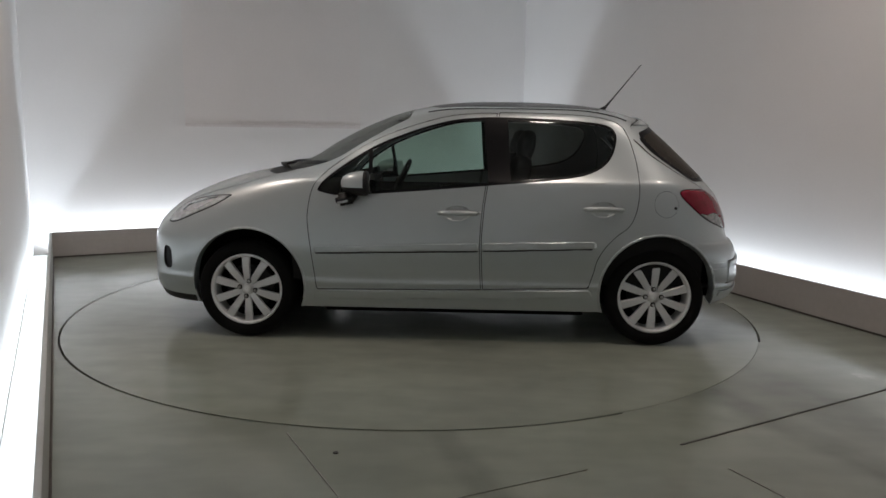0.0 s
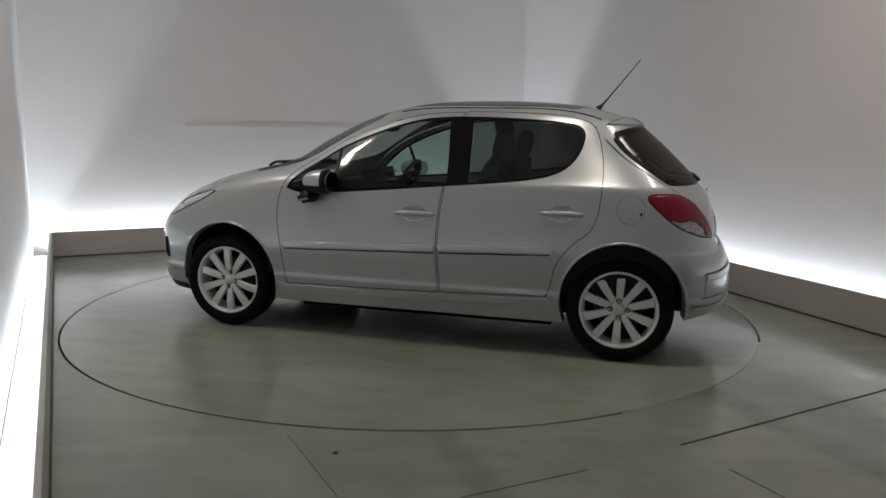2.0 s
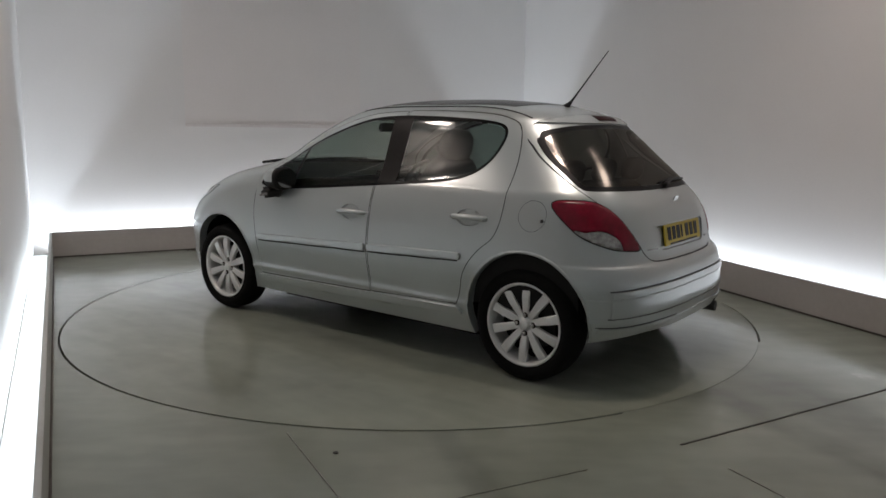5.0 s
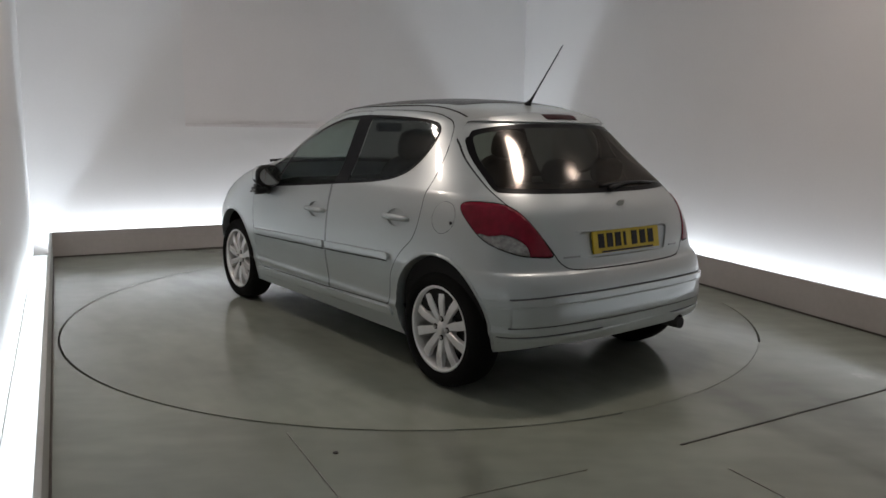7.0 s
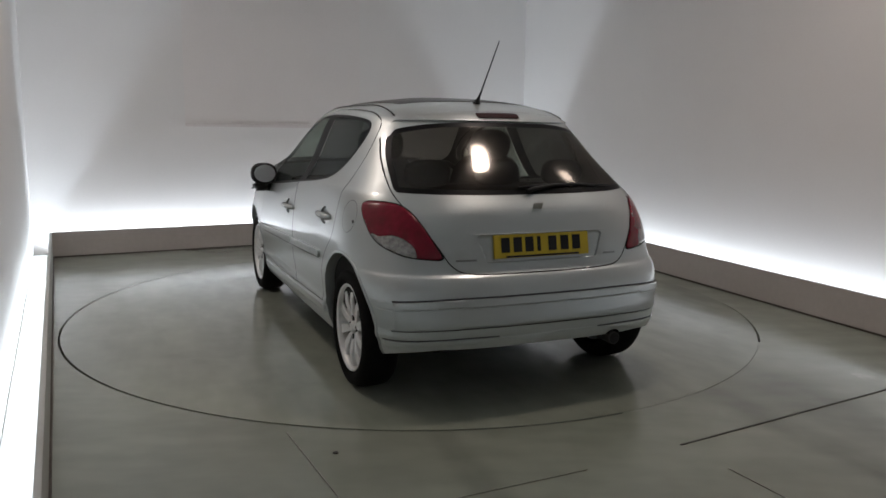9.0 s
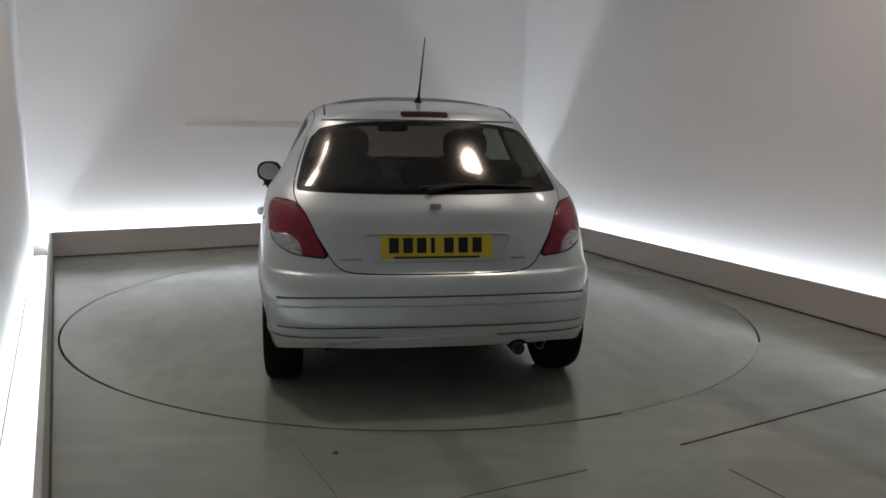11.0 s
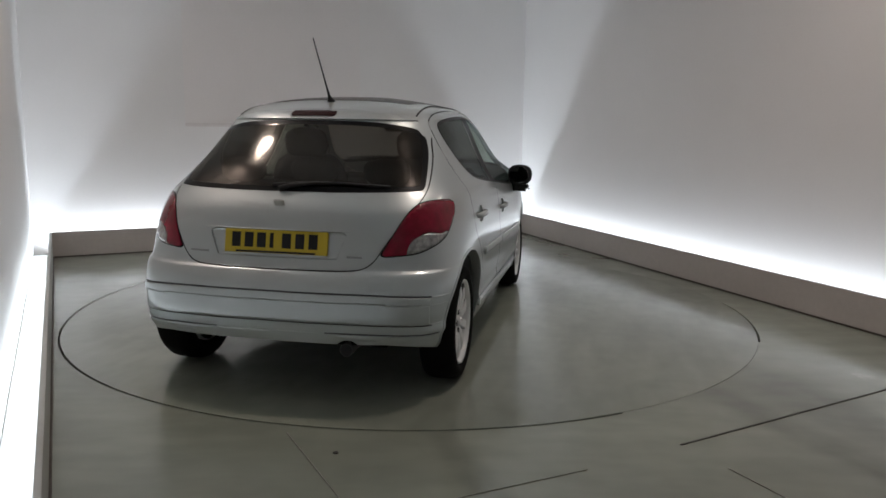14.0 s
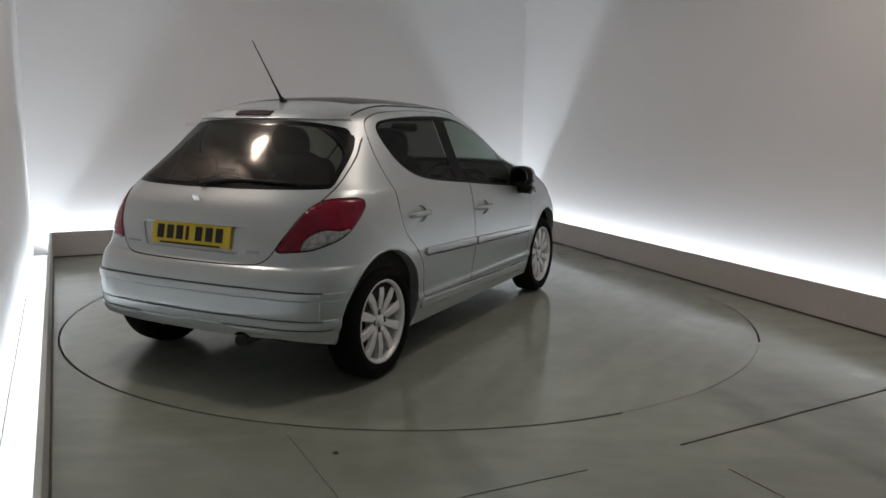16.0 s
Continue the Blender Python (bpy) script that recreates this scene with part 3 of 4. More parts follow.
skin_part("shut_line", gate_gap, M_BLACK, gate, 0, lift=-0.006)
raised("plate_recess", recess, M_PAINT, gate, 0, -0.009)
raised("grip_ledge", ledge, M_PAINT, gate, 0, 0.006)
raised("spoiler", spoiler_faces, M_PAINT, gate, 0, 0.009)
raised("brake_light", brake_faces, material("dark_red_lens", (0.022, 0.003, 0.004), 0.5, grain=0.1, scale=80, spec=0.15), gate, 0, 0.011, "dark red high brake light strip")
rw = skin_part("rear_window", rear_glass, M_TINT, gate, 0, "dark tinted rear window", lift=0.002)
skin_part("window_seal", glass_edge, M_GLOSSBLACK, gate, 0, lift=0.001)


def rear_x(y, z):
    z = float(z)
    return X_MID - (X_MID - float(x_rear(z))) * max(1 - abs(y / float(half_width(z))) ** float(q_rear(z)), 0) ** (1 / float(p_rear(z)))


def rod(points, radii, sides=8):
    """A tapered round bar through points."""
    bm = bmesh.new()
    rings = []
    pts = [Vector(p) for p in points]
    for i, p in enumerate(pts):
        d = (pts[min(i + 1, len(pts) - 1)] - pts[max(i - 1, 0)]).normalized()
        u = d.orthogonal().normalized() if i == 0 else (rings_u - d * rings_u.dot(d)).normalized()
        rings_u = u
        w = d.cross(u)
        r = radii[i] if hasattr(radii, "__len__") else radii
        rings.append([bm.verts.new(p + (u * math.cos(2 * math.pi * k / sides) + w * math.sin(2 * math.pi * k / sides)) * r) for k in range(sides)])
    for a, b in zip(rings, rings[1:]):
        for k in range(sides):
            bm.faces.new((a[k], a[(k + 1) % sides], b[(k + 1) % sides], b[k])).smooth = True
    bm.faces.new(rings[0][::-1])
    bm.faces.new(rings[-1])
    return bm


def box_at(m, sx, sy, sz, bevel=0.0, segments=2):
    bm = box(0, 0, 0, sx, sy, sz, bevel, segments)
    bm.transform(m)
    return bm


# number plate with its characters as plain bars
tilt = math.degrees(math.atan2(rear_x(0, .71) - rear_x(0, .82), .11))
plate_m = pose(rear_x(0, .762) + 0.004, 0.003, .762, 0, -tilt, 0)
plate = part("number_plate", box_at(plate_m, .010, .52, .111, .003), M_PLATE, gate, "yellow number plate with dark bars")
for y in (.200, .135, .072, .020, -.055, -.122, -.188):
    w = .018 if y == .020 else .044
    part("character_bar", box_at(plate_m @ pose(-.006, y, .006), .003, w, .070), M_BLACK, plate)
part("dealer_bar", box_at(plate_m @ pose(-.006, 0.0, -.049), .003, .40, .009), M_BLACK, plate)
part("emblem", box_at(pose(rear_x(0, .935) - .004, 0.005, .937, 0, -24, 0), .008, .052, .046, .0035), M_CHROME, gate, "small chrome emblem")
part("name_bar", box_at(pose(rear_x(.40, .706) - .002, .40, .706, 0, 0, -7), .004, .100, .009), M_BADGE, gate)
part("name_bar", box_at(pose(rear_x(.385, .706) - .002, -.385, .706, 0, 0, 7), .004, .072, .010), M_BADGE, gate)

# rear wiper
wiper = part("rear_wiper", rod([(rear_x(y, z) - .014, y, z) for y, z in ((.03, 1.006), (-.02, 1.02), (-.14, 1.035), (-.28, 1.035), (-.40, 1.028))], [.014, .011, .008, .006, .005]), M_BLACK, gate, "black rear wiper")
part("blade", rod([(rear_x(y, z) - .008, y, z) for y, z in ((.07, 1.024), (-.1, 1.036), (-.25, 1.036), (-.40, 1.027), (-.50, 1.022))], .007), M_BLACK, wiper)

# windscreen, cowl, bonnet, headlamps, bumpers
screen_line = mirrored(open_curve([(0, 1.43), (.3, 1.42), (.50, 1.375), (.55, 1.30), (.585, 1.22), (.62, 1.12), (.64, 1.035), (.45, 1.048), (0, 1.056)], corners=(6,)))
screen, faces = sheet.cut(faces, front_field(screen_line))
cowl_line = mirrored(open_curve([(0, 1.056), (.45, 1.048), (.64, 1.035), (.66, 1.012), (.4, 1.024), (0, 1.032)], corners=(2, 3)))
cowl, faces = sheet.cut(faces, front_field(cowl_line, 0.003))
head = loop([(1.80, .70), (1.77, .76), (1.68, .82), (1.52, .868), (1.335, .888), (1.45, .82), (1.60, .755), (1.72, .705)], corners=(4,))
headlens, faces = sheet.cut(faces, side_field(head, 0, .5))
headedge, headlens = sheet.cut(headlens, lambda P: -side_field(head, -0.006, .5)(P))
unit_line = loop([(1.70, .772), (1.655, .812), (1.53, .852), (1.43, .868), (1.51, .825), (1.62, .778)])
head_unit, headlens = sheet.cut(headlens, side_field(unit_line, 0, .5))
vent_line = loop([(1.765, .54), (1.815, .545), (1.832, .48), (1.825, .415), (1.77, .41), (1.758, .475)])
vent, faces = sheet.cut(faces, side_field(vent_line, 0, .5))
bonnet_line = np.concatenate([open_curve([(1.21, 0), (1.17, .40), (1.06, .60), (1.10, .68), (1.33, .70), (1.60, .61), (1.80, .48), (1.90, .25), (1.93, 0)]), [(1.93, -.3), (1.21, -.3)]])
_, faces, _, _ = panel(faces, top_field(bonnet_line, 0, .6), "bonnet", M_PAINT, [car], [0], "silver painted bonnet")
front_bumper, faces = sheet.cut(faces, lambda P: np.maximum(P[:, 2] - .655, 1.60 - P[:, 0]))
lip_f, front_bumper = sheet.cut(front_bumper, lambda P: P[:, 2] - .245)
rear_bumper, faces = sheet.cut(faces, lambda P: np.maximum(P[:, 2] - .636, P[:, 0] + 1.58))


def band_height(P):
    """How far below its middle the crease runs at a point: it dips towards the car's sides."""
    return P[:, 2] + .018 * np.clip((P[:, 1] - .35) / .38, 0, 1) ** 2


def band(faces, low, high, y1):
    """Cuts the strip of the bumper between two heights, as far as y1 to the side, out of faces. Returns it and the rest."""
    under, rest = sheet.cut(faces, lambda P: band_height(P) - high)
    strip, below = sheet.cut(under, lambda P: low - band_height(P))
    strip, beside = sheet.cut(strip, lambda P: P[:, 1] - y1)
    return strip, rest + below + beside


rub_line, rear_bumper = band(rear_bumper, .541, .549, .738)
rub_top, rear_bumper = band(rear_bumper, .505, .541, .730)
rub_strip, rear_bumper = band(rear_bumper, .411, .505, .730)
rub_foot, rear_bumper = band(rear_bumper, .404, .411, .738)
chin_line, rear_bumper = band(rear_bumper, .360, .366, .765)
chin_line, spare = sheet.cut(chin_line, lambda P: .27 - P[:, 1])
chin, rear_bumper = band(rear_bumper + spare, .333, .360, .755)
chin, spare = sheet.cut(chin, lambda P: .285 + 4 * (.360 - P[:, 2]) - P[:, 1])
rear_bumper = rear_bumper + spare
pipe_line = loop([(.318, .26), (.322, .300), (.345, .324), (.375, .331), (.405, .324), (.428, .300), (.432, .26)], corners=(0, 6))
pipe_arch, rear_bumper = sheet.cut(rear_bumper, rear_field(pipe_line))
ws = skin_part("windscreen", screen, M_SCREEN, car, 0, "clear greenish windscreen")
skin_part("cowl", cowl, M_BLACK, car, 0, "black plastic wiper cowl")
skin_part("front_bumper", front_bumper, M_PAINT, car, 0)
skin_part("front_lip", lip_f, M_BLACK, car, 0, "black plastic lower lip")
bumper = skin_part("rear_bumper", rear_bumper, M_PAINT, car, 0, "silver rear bumper with a raised rub strip")
raised("exhaust_cutout", pipe_arch, M_UNDER, bumper, -1, -0.035, "dark arched cut-out round the exhaust")
skin_part("lower_edge", pipe_arch, M_PAINT, bumper, 1)
raised("rub_strip", rub_top, M_PAINT, bumper, 0, 0.011)
raised("strip_face", rub_strip, M_PAINT, bumper, 0, 0.005)
# grooves in the silver bumper, with their shade painted dark
raised("crease", rub_line, M_GROOVE_SHADE, bumper, 0, -0.007)
raised("crease", rub_foot, M_GROOVE_SHADE, bumper, 0, -0.007)
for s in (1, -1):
    raised("crease", chin_line, M_GROOVE_SHADE, bumper, s, -0.005)
    raised("chin_insert", chin, M_PAINT, bumper, s, 0.006)
for s in (1, -1):
    hl = raised("headlamp", headlens, M_HEAD, car, s, 0.003, "clear swept-back headlamp")
    skin_part("reflector", head_unit, M_REFLECT, hl, s, "bright chromed reflector", lift=-0.004)
    skin_part("bezel", headedge, M_GLOSSBLACK, hl, s)
    raised("side_vent", vent, M_BLACK, car, s, -0.012, "black bumper side vent")

for y0, y1, y2 in ((-.52, -.10, .28), (-.02, .35, .63)):
    part("windscreen_wiper", rod([(1.150 - .05 * abs(y0), y0, 1.046), (1.135, y1, 1.060), (1.145 - .30 * y2 * y2, y2, 1.052)], [.014, .010, .009]), M_BLACK, car, "black windscreen wiper")

# glass roof
roof_line = np.concatenate([open_curve([(.16, 0), (.15, .25), (.10, .40), (.0, .43), (-.5, .445), (-.86, .43), (-.93, .39), (-.95, .2), (-.955, 0)]), [(-.955, -.3), (.16, -.3)]])
roof_glass, faces = sheet.cut(faces, top_field(roof_line, 0, 1.25))
skin_part("roof_window", roof_glass, M_ROOFGLASS, car, 0, "dark panoramic glass roof panel", lift=0.002)

def lathe(profile, segments=64):
    """Turned about the y axis; profile of (radius, y)."""
    bm = bmesh.new()
    rings = [[bm.verts.new((r * math.cos(2 * math.pi * k / segments), y, r * math.sin(2 * math.pi * k / segments))) for k in range(segments)] for r, y in profile]
    for a, b in zip(rings, rings[1:]):
        for k in range(segments):
            bm.faces.new((a[k], b[k], b[(k + 1) % segments], a[(k + 1) % segments])).smooth = True
    bmesh.ops.recalc_face_normals(bm, faces=bm.faces)
    return bm


# doors
front_door = loop([(.845, .925), (.868, .80), (.868, .717), (.848, .55), (.830, .40), (.822, .318), (.3, .325), (-.185, .333), (-.172, .602), (-.184, .819), (-.204, .967), (-.24, 1.17),
                   (-.27, 1.400), (-.15, 1.398), (.04, 1.376), (.28, 1.308), (.51, 1.213), (.705, 1.088), (.805, .995)], corners=(5, 7, 12))
rear_door = loop([(-.197, .335), (-.5, .347), (-.835, .357), (-.862, .45), (-.880, .53), (-.925, .61), (-.99, .68), (-1.068, .747), (-1.110, .86), (-1.12, 1.027), (-1.103, 1.177),
                  (-1.055, 1.314), (-.98, 1.362), (-.85, 1.388), (-.60, 1.402), (-.285, 1.406), (-.252, 1.17), (-.215, .967), (-.195, .819), (-.183, .602)], corners=(0, 2, 15))


def ellipse(cx, cz, rx, rz, n=28):
    return np.array([(cx + rx * math.cos(2 * math.pi * k / n), cz + rz * math.sin(2 * math.pi * k / n)) for k in range(n)])


cups = {}
for nm, cx, cz in (("front", -.035, .802), ("rear", -.905, .838)):
    cups[nm], faces = sheet.cut(faces, side_field(ellipse(cx, cz, .080, .046)))
doors_f, faces, door_f, _ = panel(faces, side_field(front_door), "front_door", M_PAINT, [car, car], [1, -1], "silver front door")
doors_r, faces, door_r, _ = panel(faces, side_field(rear_door), "rear_door", M_PAINT, [car, car], [1, -1], "silver rear door")
strips, strip_shades = [], []
for poly in ([(.830, .552), (.832, .590), (.35, .606), (-.164, .6235), (-.164, .5805), (.35, .566)], [(-.190, .582), (-.190, .6245), (-.55, .636), (-.860, .645), (-.872, .625), (-.862, .606), (-.55, .595)]):
    src = door_f if poly[0][0] > 0 else door_r
    strips.append(sheet.cut(src, side_field(loop(poly, corners=range(len(poly)), steps=1)))[0])
    # black strip that paints the line of shade below each moulding
    under = [(.825, .5405), (.825, .5525), (.35, .5665), (-.162, .581), (-.162, .569), (.35, .5545)] if poly[0][0] > 0 else [(-.192, .5705), (-.192, .5825), (-.55, .5955), (-.858, .6065), (-.858, .5955), (-.55, .5835)]
    strip_shades.append(sheet.cut(src, side_field(loop(under, corners=range(6), steps=1)))[0])
for s, df, dr in zip((1, -1), doors_f, doors_r):
    for door, nm, cx, cz, strip in ((df, "front", -.035, .802, strips[0]), (dr, "rear", -.905, .838, strips[1])):
        raised("handle_cup", cups[nm], M_PAINT, door, s, -0.011)
        y = float(half_width(cz)) * (1 - (abs(cx - X_MID) / (float(x_front(cz)) - X_MID if cx > X_MID else X_MID - float(x_rear(cz)))) ** 8) ** .3
        grip = [(cx + dx, s * (y + dy), cz + dz) for dx, dy, dz in ((.115, -.008, -.002), (.09, .014, .001), (.04, .021, .003), (-.04, .022, .003), (-.09, .017, .001), (-.118, -.006, -.002))]
        part("handle", rod(grip, [.011, .015, .016, .016, .015, .011], 10), M_PAINT, door, "silver pull handle")
        if nm == "front":
            bm = lathe([(.001, .004), (.007, .004), (.009, .001), (.009, -.01)], 16)
            bm.transform(pose(cx - .135, s * (y - .002), cz + .002, 0, 0, 0 if s > 0 else 180))
            part("lock", bm, M_CHROME, door, "small metal door lock")
        raised("moulding", strip, M_PAINT, door, s, 0.015, "silver rubbing strip")
        skin_part("strip_shade", strip_shades[0] if nm == "front" else strip_shades[1], M_BLACK, door, s, lift=0.003)
    for nm, fs, mat, par, lb in (("window", front_pane, M_CLEAR, df, "clear greenish window"), ("quarter_window", quarter, M_CLEAR, df, "small fixed quarter pane"), ("window", rear_pane, M_SIDETINT, dr, "dark privacy window")):
        skin_part(nm, fs, mat, par, s, lb, lift=-0.004)
    skin_part("window_surround", dark + pillar + post, M_GLOSSBLACK, car, s, "gloss black window surround", lift=-0.001)

# sills and roof seams
sill, faces = sheet.cut(faces, side_field(loop([(.835, .258), (.835, .311), (-.02, .327), (-.84, .348), (-.87, .30), (-.02, .275)], corners=range(6), steps=1)))


def roof_z(x, y):
    low, high = 1.2, Z_TOP
    for _ in range(30):
        mid = (low + high) / 2
        low, high = (mid, high) if skin(np.array([x]), np.array([y]), np.array([mid]))[0] < 0 else (low, mid)
    return low


for s in (1, -1):
    raised("sill", sill, M_PAINT, car, s, 0.016, "silver sill moulding")
    part("roof_strip", rod([(x, s * .505, roof_z(x, .505) + .001) for x in np.linspace(.16, -1.08, 22)], .0045), M_BLACK, car, "black rubber roof strip")

# filler flap on the left flank only
flap_f = side_field(ellipse(-1.283, .872, .075, .078))
flap_in, rest = sheet.cut(faces, lambda P: flap_f(P) + .0009)
flap_gap, rest_l = sheet.cut(rest, lambda P: flap_f(P) - .0009)
flap = skin_part("filler_flap", flap_in, M_PAINT, car, 1, "round silver fuel filler flap")
skin_part("shut_line", flap_gap, M_BLACK, flap, 1, lift=-0.004)
skin_part("flank", rest_l, M_PAINT, car, 1, "silver painted body shell half")
skin_part("flank", rest + flap_in, M_PAINT, car, -1, "silver painted body shell half")


# ---- wheels ----
def spoke_mesh():
    """One flat spoke, narrow at the hub and wide at the rim; it stands along z, its face towards +y."""
    bm = bmesh.new()
    rows = [(.040, .0175, .030, .012), (.090, .0205, .040, .012), (.150, .0235, .046, .012), (.205, .026, .040, .012), (.222, .031, .034, .012)]
    rings = []
    for r, hw, y, th in rows:
        rings.append([bm.verts.new(p) for p in ((-hw, y - .026, r), (-hw, y - .004, r), (-hw + .004, y, r), (hw - .004, y, r), (hw, y - .004, r), (hw, y - .026, r))])
    for a, b in zip(rings, rings[1:]):
        for k in range(6):
            bm.faces.new((a[k], a[(k + 1) % 6], b[(k + 1) % 6], b[k]))
    bm.faces.new(rings[0])
    bm.faces.new(rings[-1][::-1])
    bmesh.ops.recalc_face_normals(bm, faces=bm.faces)
    return bm


def wheel_under(parent, m, turn, first_bolt):
    """A wheel whose outside faces +y of the pose m."""
    def put(nm, bm, mat, par, label=""):
        if mat is M_RIM:
            bm.transform(Matrix.Diagonal((.955, 1, .955, 1)))
        bm.transform(m)
        return part(nm, bm, mat, par, label)
    tyre_profile = [(.216, -.070), (.235, -.075), (.262, -.077), (.285, -.070), (.297, -.056), (.302, -.03), (.303, 0), (.302, .05), (.297, .082), (.285, .100), (.262, .108), (.240, .105), (.230, .098), (.216, .092)]
    wheel = put("wheel", lathe(tyre_profile), M_RUBBER, parent, "black tyre on silver ten-spoke alloy rim")
    put("rim", lathe([(.200, -.068), (.212, -.06), (.205, .03), (.208, .060), (.212, .078), (.217, .090), (.222, .096), (.231, .098), (.233, .094), (.230, .086), (.222, .080)]), M_RIM, wheel)
    for k in range(10):
        bm = spoke_mesh()
        bm.transform(pose(0, .040, 0, 0, turn + 36 * k, 0))
        put("spoke", bm, M_RIM, wheel)
    bm = lathe([(.001, .086), (.022, .085), (.027, .081), (.029, .072), (.060, .068), (.064, .055), (.064, .02)], 32)
    put("hub", bm, M_RIM, wheel)
    for k in range(4):
        a = math.radians(first_bolt + 90 * k)
        bm = lathe([(.001, .077), (.012, .077), (.0155, .073), (.0155, .06)], 12)
        bm.transform(Matrix.Translation((.049 * math.cos(a), 0.001, .049 * math.sin(a))))
        bolt = put("bolt", bm, M_BLACK, wheel)
        bm = lathe([(.001, .083), (.0075, .083), (.0095, .080), (.0095, .07)], 12)
        bm.transform(Matrix.Translation((.049 * math.cos(a), 0.001, .049 * math.sin(a))))
        put("bolt_head", bm, M_CHROME, bolt)
    put("brake_disc", lathe([(.05, .012), (.145, .012), (.147, .006), (.147, -.01), (.05, -.012)], 40), M_DISCBRAKE, wheel)
    bm = lathe([(.001, -.03), (.20, -.03), (.20, -.05)], 32)
    put("back_plate", bm, M_UNDER, wheel)


for x, turn, first_bolt in ((1.262, 2, 102), (-1.243, -2, 90)):
    for s in (1, -1):
        wheel_under(car, pose(x, s * .710, .302, 0, 0, 0 if s > 0 else 180), turn, first_bolt)
        # wheel house
        r = .349
        bm = bmesh.new()
        cx = 1.250 if x > 0 else -1.255
        pts = [(cx + r * math.cos(math.radians(a)), .335 + r * math.sin(math.radians(a))) for a in range(-8, 189, 7)]
        outer = [bm.verts.new((px, s * .775, pz)) for px, pz in pts]
        inner = [bm.verts.new((px, s * .46, pz)) for px, pz in pts]
        for k in range(len(pts) - 1):
            bm.faces.new((outer[k], outer[k + 1], inner[k + 1], inner[k]))
        bm.faces.new(inner)
        part("wheel_house", bm, M_UNDER, car)

bm = lathe([(.001, .003), (.008, .003), (.009, .001), (.009, -.006)], 12)
flap_x, flap_z = -1.338, 0.851
flap_y = float(half_width(flap_z)) * (1 - ((X_MID - flap_x) / (X_MID - float(x_rear(flap_z)))) ** float(p_rear(flap_z))) ** (1 / float(q_rear(flap_z)))
bm.transform(pose(flap_x, flap_y, flap_z))
part("flap_lock", bm, M_BLACK, car, "small black lock of the fuel flap")

# ---- underside and exhaust ----
part("floor_pan", box(.05, 0, .225, 2.8, .86, .12, .03), M_UNDER, car)
part("floor_pan", box(-.02, 0, .21, 1.70, 1.32, .14, .03), M_UNDER, car)
part("rear_valance", box(-1.60, 0, .305, .22, 1.1, .09, .03), M_UNDER, car)
part("exhaust_pipe", rod([(-1.45, -.36, .29), (-1.70, -.372, .286), (-1.850, -.375, .288)], [.026, .028, .032], 16), M_DISCBRAKE, car, "dull steel exhaust pipe")
# the pipe is closed; a black disc paints its shaded hollow
part("exhaust_shade_disc", rod([(-1.845, -.375, .288), (-1.8512, -.375, .288)], .027, 16), M_BLACK, car, "black disc painting the shade inside the exhaust pipe")
part("silencer", rod([(-1.46, .25, .315), (-1.46, -.30, .315)], .07, 20), M_DISCBRAKE, car)

# ---- door mirrors ----
for s in (1, -1):
    bm = bmesh.new()
    bmesh.ops.create_uvsphere(bm, u_segments=28, v_segments=16, radius=1.0)
    for v in bm.verts:
        x, y, z = v.co
        v.co = (.515 + (.140 * x if x > 0 else -.026 * abs(x) ** .3), s * (.893 + .088 * (abs(y) ** .8) * (1 if y > 0 else -1)), .975 + .074 * (abs(z) ** .8) * (1 if z > 0 else -1))
    if s < 0:
        bmesh.ops.reverse_faces(bm, faces=bm.faces)
    bmesh.ops.recalc_face_normals(bm, faces=bm.faces)
    back = [f for f in bm.faces if f.calc_center_median().x < .517 or f.calc_center_median().z < .948]
    cap = bm.copy()
    cap.faces.ensure_lookup_table()
    bm.faces.ensure_lookup_table()
    drop = {f.index for f in back}
    bmesh.ops.delete(cap, geom=[f for f in cap.faces if f.index in drop], context="FACES")
    bmesh.ops.delete(bm, geom=[f for f in bm.faces if f.index not in drop], context="FACES")
    mirror = part("door_mirror", bm, M_BLACK, car, "black door mirror with a silver cap", smooth=True)
    part("cap", cap, M_PAINT, mirror, "silver cap", smooth=True)
    part("foot", rod([(.575, s * .885, .925), (.605, s * .865, .885), (.625, s * .845, .872), (.63, s * .81, .885)], [.034, .032, .030, .036], 12), M_BLACK, mirror)
    bm = bmesh.new()
    bmesh.ops.create_cone(bm, cap_ends=True, segments=28, radius1=1, radius2=1, depth=.004, matrix=pose(.470 if s > 0 else .466, s * .893, .977, 0, 90, -8 if s > 0 else -18) @ Matrix.Diagonal((.060, .072, 1, 1)))
    part("mirror_glass", bm, M_MIRROR, mirror, "mirror pane")
    part("lower_shell", box_at(pose(0.628, s * .888, 0.884, 0, 12, s * 8), .120, .110, .072, .022, 3), M_BLACK, mirror, smooth=True)
    part("indicator", box_at(pose(0.640, s * .944, 0.868, 0, 12, s * 8), .070, .014, .014, .005), M_WHITELENS, mirror, "clear side indicator")

# ---- aerial ----
aerial = part("aerial", rod([(-1.012, 0, 1.440), (-1.022, 0, 1.452), (-1.040, 0, 1.470), (-1.075, 0, 1.513), (-1.17, 0, 1.632), (-1.265, 0, 1.752)], [.024, .016, .008, .0048, .0036, .0028]), M_BLACK, car, "thin black roof aerial")


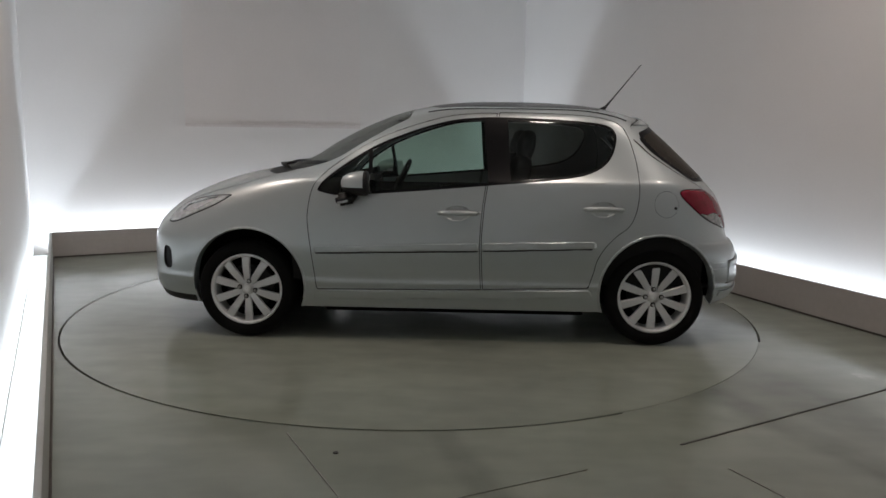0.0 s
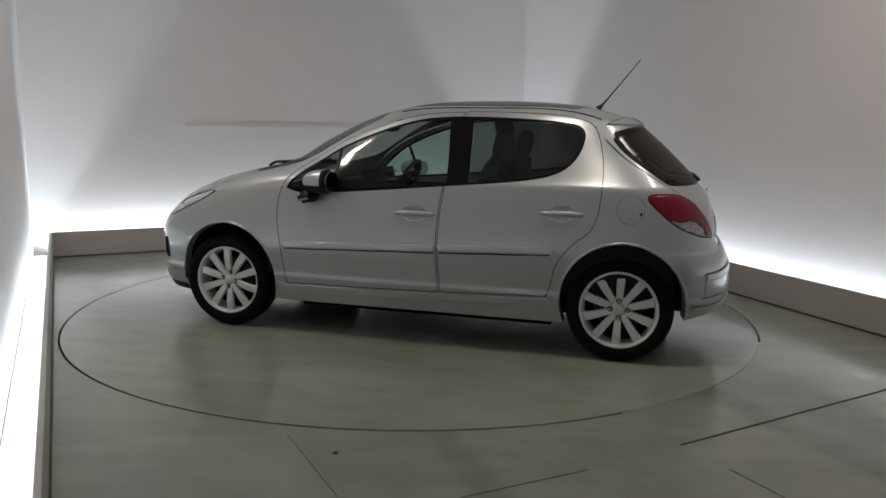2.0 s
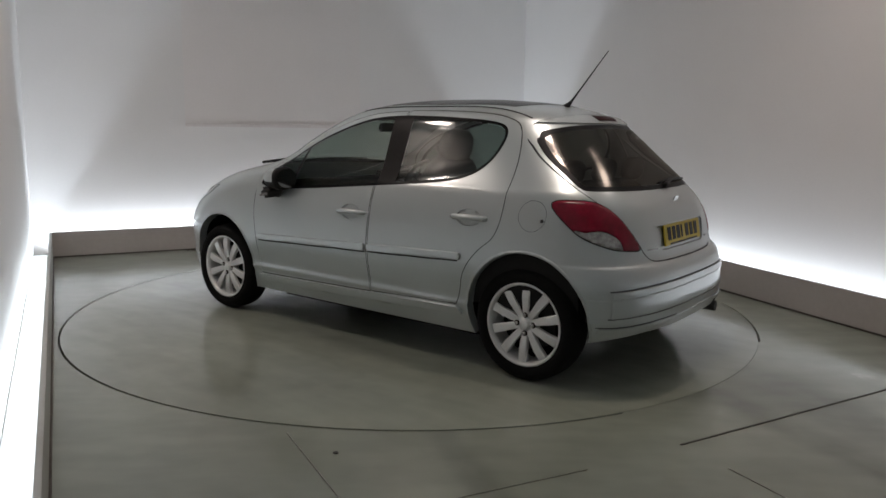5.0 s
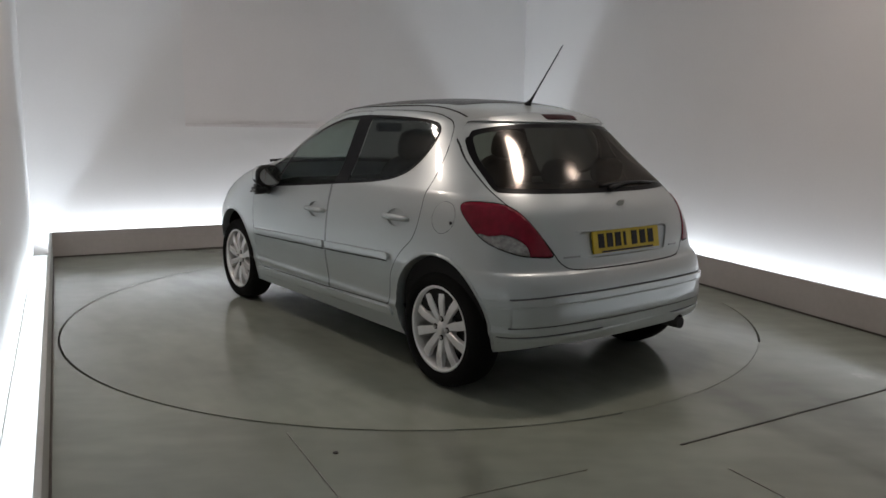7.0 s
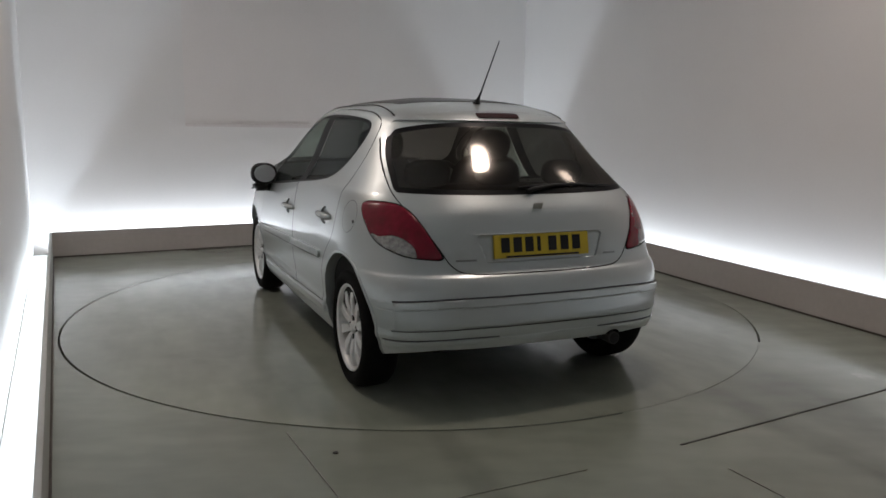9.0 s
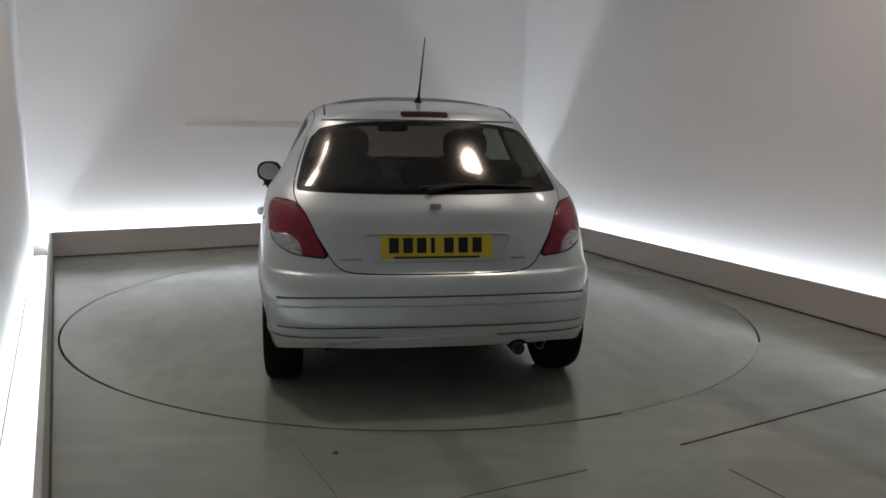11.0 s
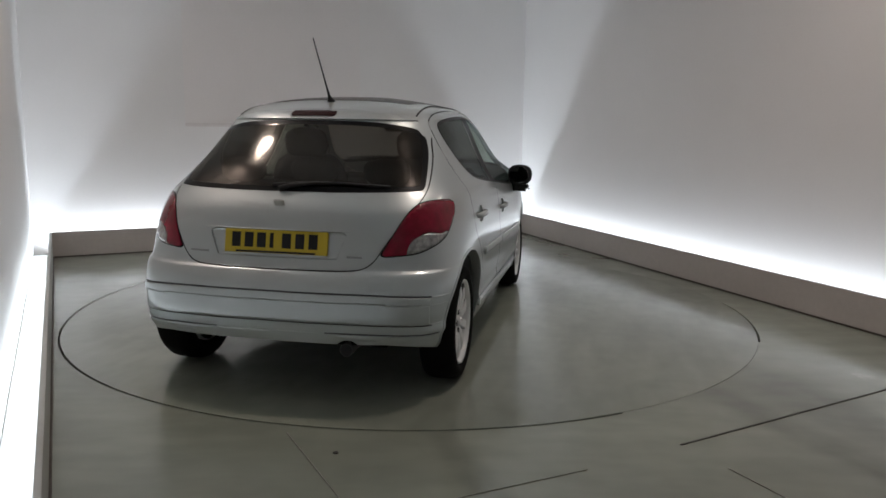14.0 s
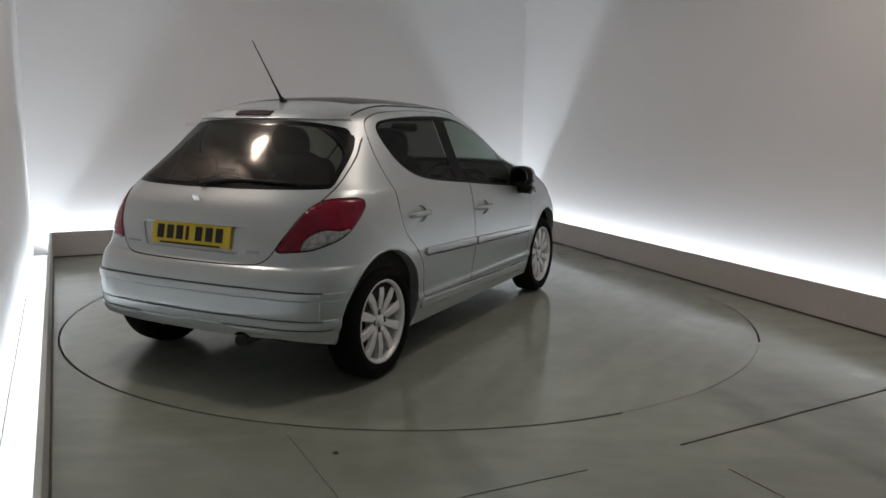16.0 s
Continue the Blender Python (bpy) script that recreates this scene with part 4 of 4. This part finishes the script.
# ---- inside ----
def cushion(cx, cy, cz, sx, sy, sz, tilt_y=0.0, mat=M_SEAT, name="cushion", parent=None, power=.55):
    """A padded block with rounded sides."""
    bm = bmesh.new()
    bmesh.ops.create_uvsphere(bm, u_segments=28, v_segments=18, radius=1.0)
    for v in bm.verts:
        v.co = [math.copysign(abs(c) ** power, c) * h / 2 for c, h in zip(v.co, (sx, sy, sz))]
    bm.transform(pose(cx, cy, cz, 0, tilt_y, 0))
    return part(name, bm, mat, parent, smooth=True)


def front_seat(cy):
    seat = cushion(-.06, cy, .50, .52, .50, .16, -6, name="front_seat", parent=car)
    tagged(seat, "dark cloth front seat")
    cushion(-.37, cy, .82, .15, .50, .66, -16, name="backrest", parent=seat)
    cushion(-.47, cy, 1.20, .11, .28, .20, -12, name="headrest", parent=seat, power=.7)
    for dy in (-.06, .06):
        part("post", rod([(-.44, cy + dy, 1.05), (-.455, cy + dy, 1.15)], .006), M_CHROME, seat)


front_seat(.37)
front_seat(-.37)
bench = cushion(-.93, 0, .50, .48, 1.24, .16, -5, name="rear_seat", parent=car)
tagged(bench, "dark cloth rear bench")
cushion(-1.20, 0, .78, .14, 1.24, .50, -18, name="backrest", parent=bench)
for y in (-.40, 0, .40):
    cushion(-1.275, y, 1.075, .08, .25, .14, -10, name="headrest", parent=bench, power=.7)
part("dashboard", box_at(pose(.83, 0, .80, 0, 8, 0), .50, 1.36, .26, .09, 5), M_TRIM, car, smooth=True)
part("instrument_hood", box_at(pose(.66, -.37, .95, 0, 12, 0), .24, .36, .09, .04, 4), M_TRIM, car, smooth=True)
ringpts = []
for k in range(33):
    a = 2 * math.pi * k / 32
    ringpts.append(pose(.42, -.37, .89, 0, -24, 0) @ Vector((0, .185 * math.cos(a), .185 * math.sin(a))))
steering = part("steering_wheel", rod(ringpts, .015, 10), M_TRIM, car, "dark steering wheel")
part("boss", box_at(pose(.43, -.37, .89, 0, -24, 0), .05, .15, .13, .03, 3), M_TRIM, steering)
part("spoke", box_at(pose(.43, -.37, .89, 0, -24, 0), .015, .35, .035, .006), M_TRIM, steering)
part("parcel_shelf", box(-1.40, 0, .93, .30, 1.04, .02, .006), M_TRIM, car)
part("cabin_floor", box(-.3, 0, .36, 2.7, 1.40, .03), M_TRIM, car)
part("rear_mirror", box_at(pose(.40, 0, 1.305, 0, -10, 0), .03, .22, .06, .012), M_TRIM, car)
trim_in = [f for f in whole if .38 < np.mean([sheet.P[v][2] for v in f]) < .89 and -1.55 < np.mean([sheet.P[v][0] for v in f]) < .98]
for s in (1, -1):
    skin_part("door_lining", trim_in, M_TRIM, car, s, lift=-0.05)
liner = [f for f in whole if np.mean([sheet.P[v][2] for v in f]) > 1.385]
skin_part("headliner", liner, M_LINER, car, 0, lift=-0.03)



# ---- what moves ----
def motions():
    rows, spin = [], []
    for i in range(33):
        t = i * 0.5
        a = 175.968 - 7.1526 * t
        spin.append((t, pose(HUB.x, HUB.y, 0, 0, 0, a)))
        rows.append((t, pose(0, 0, 0, 0, 0, a) @ pose(-0.2906, 0.1532, 0.0)))
    walk(disc, spin)
    walk(car, rows)


motions()
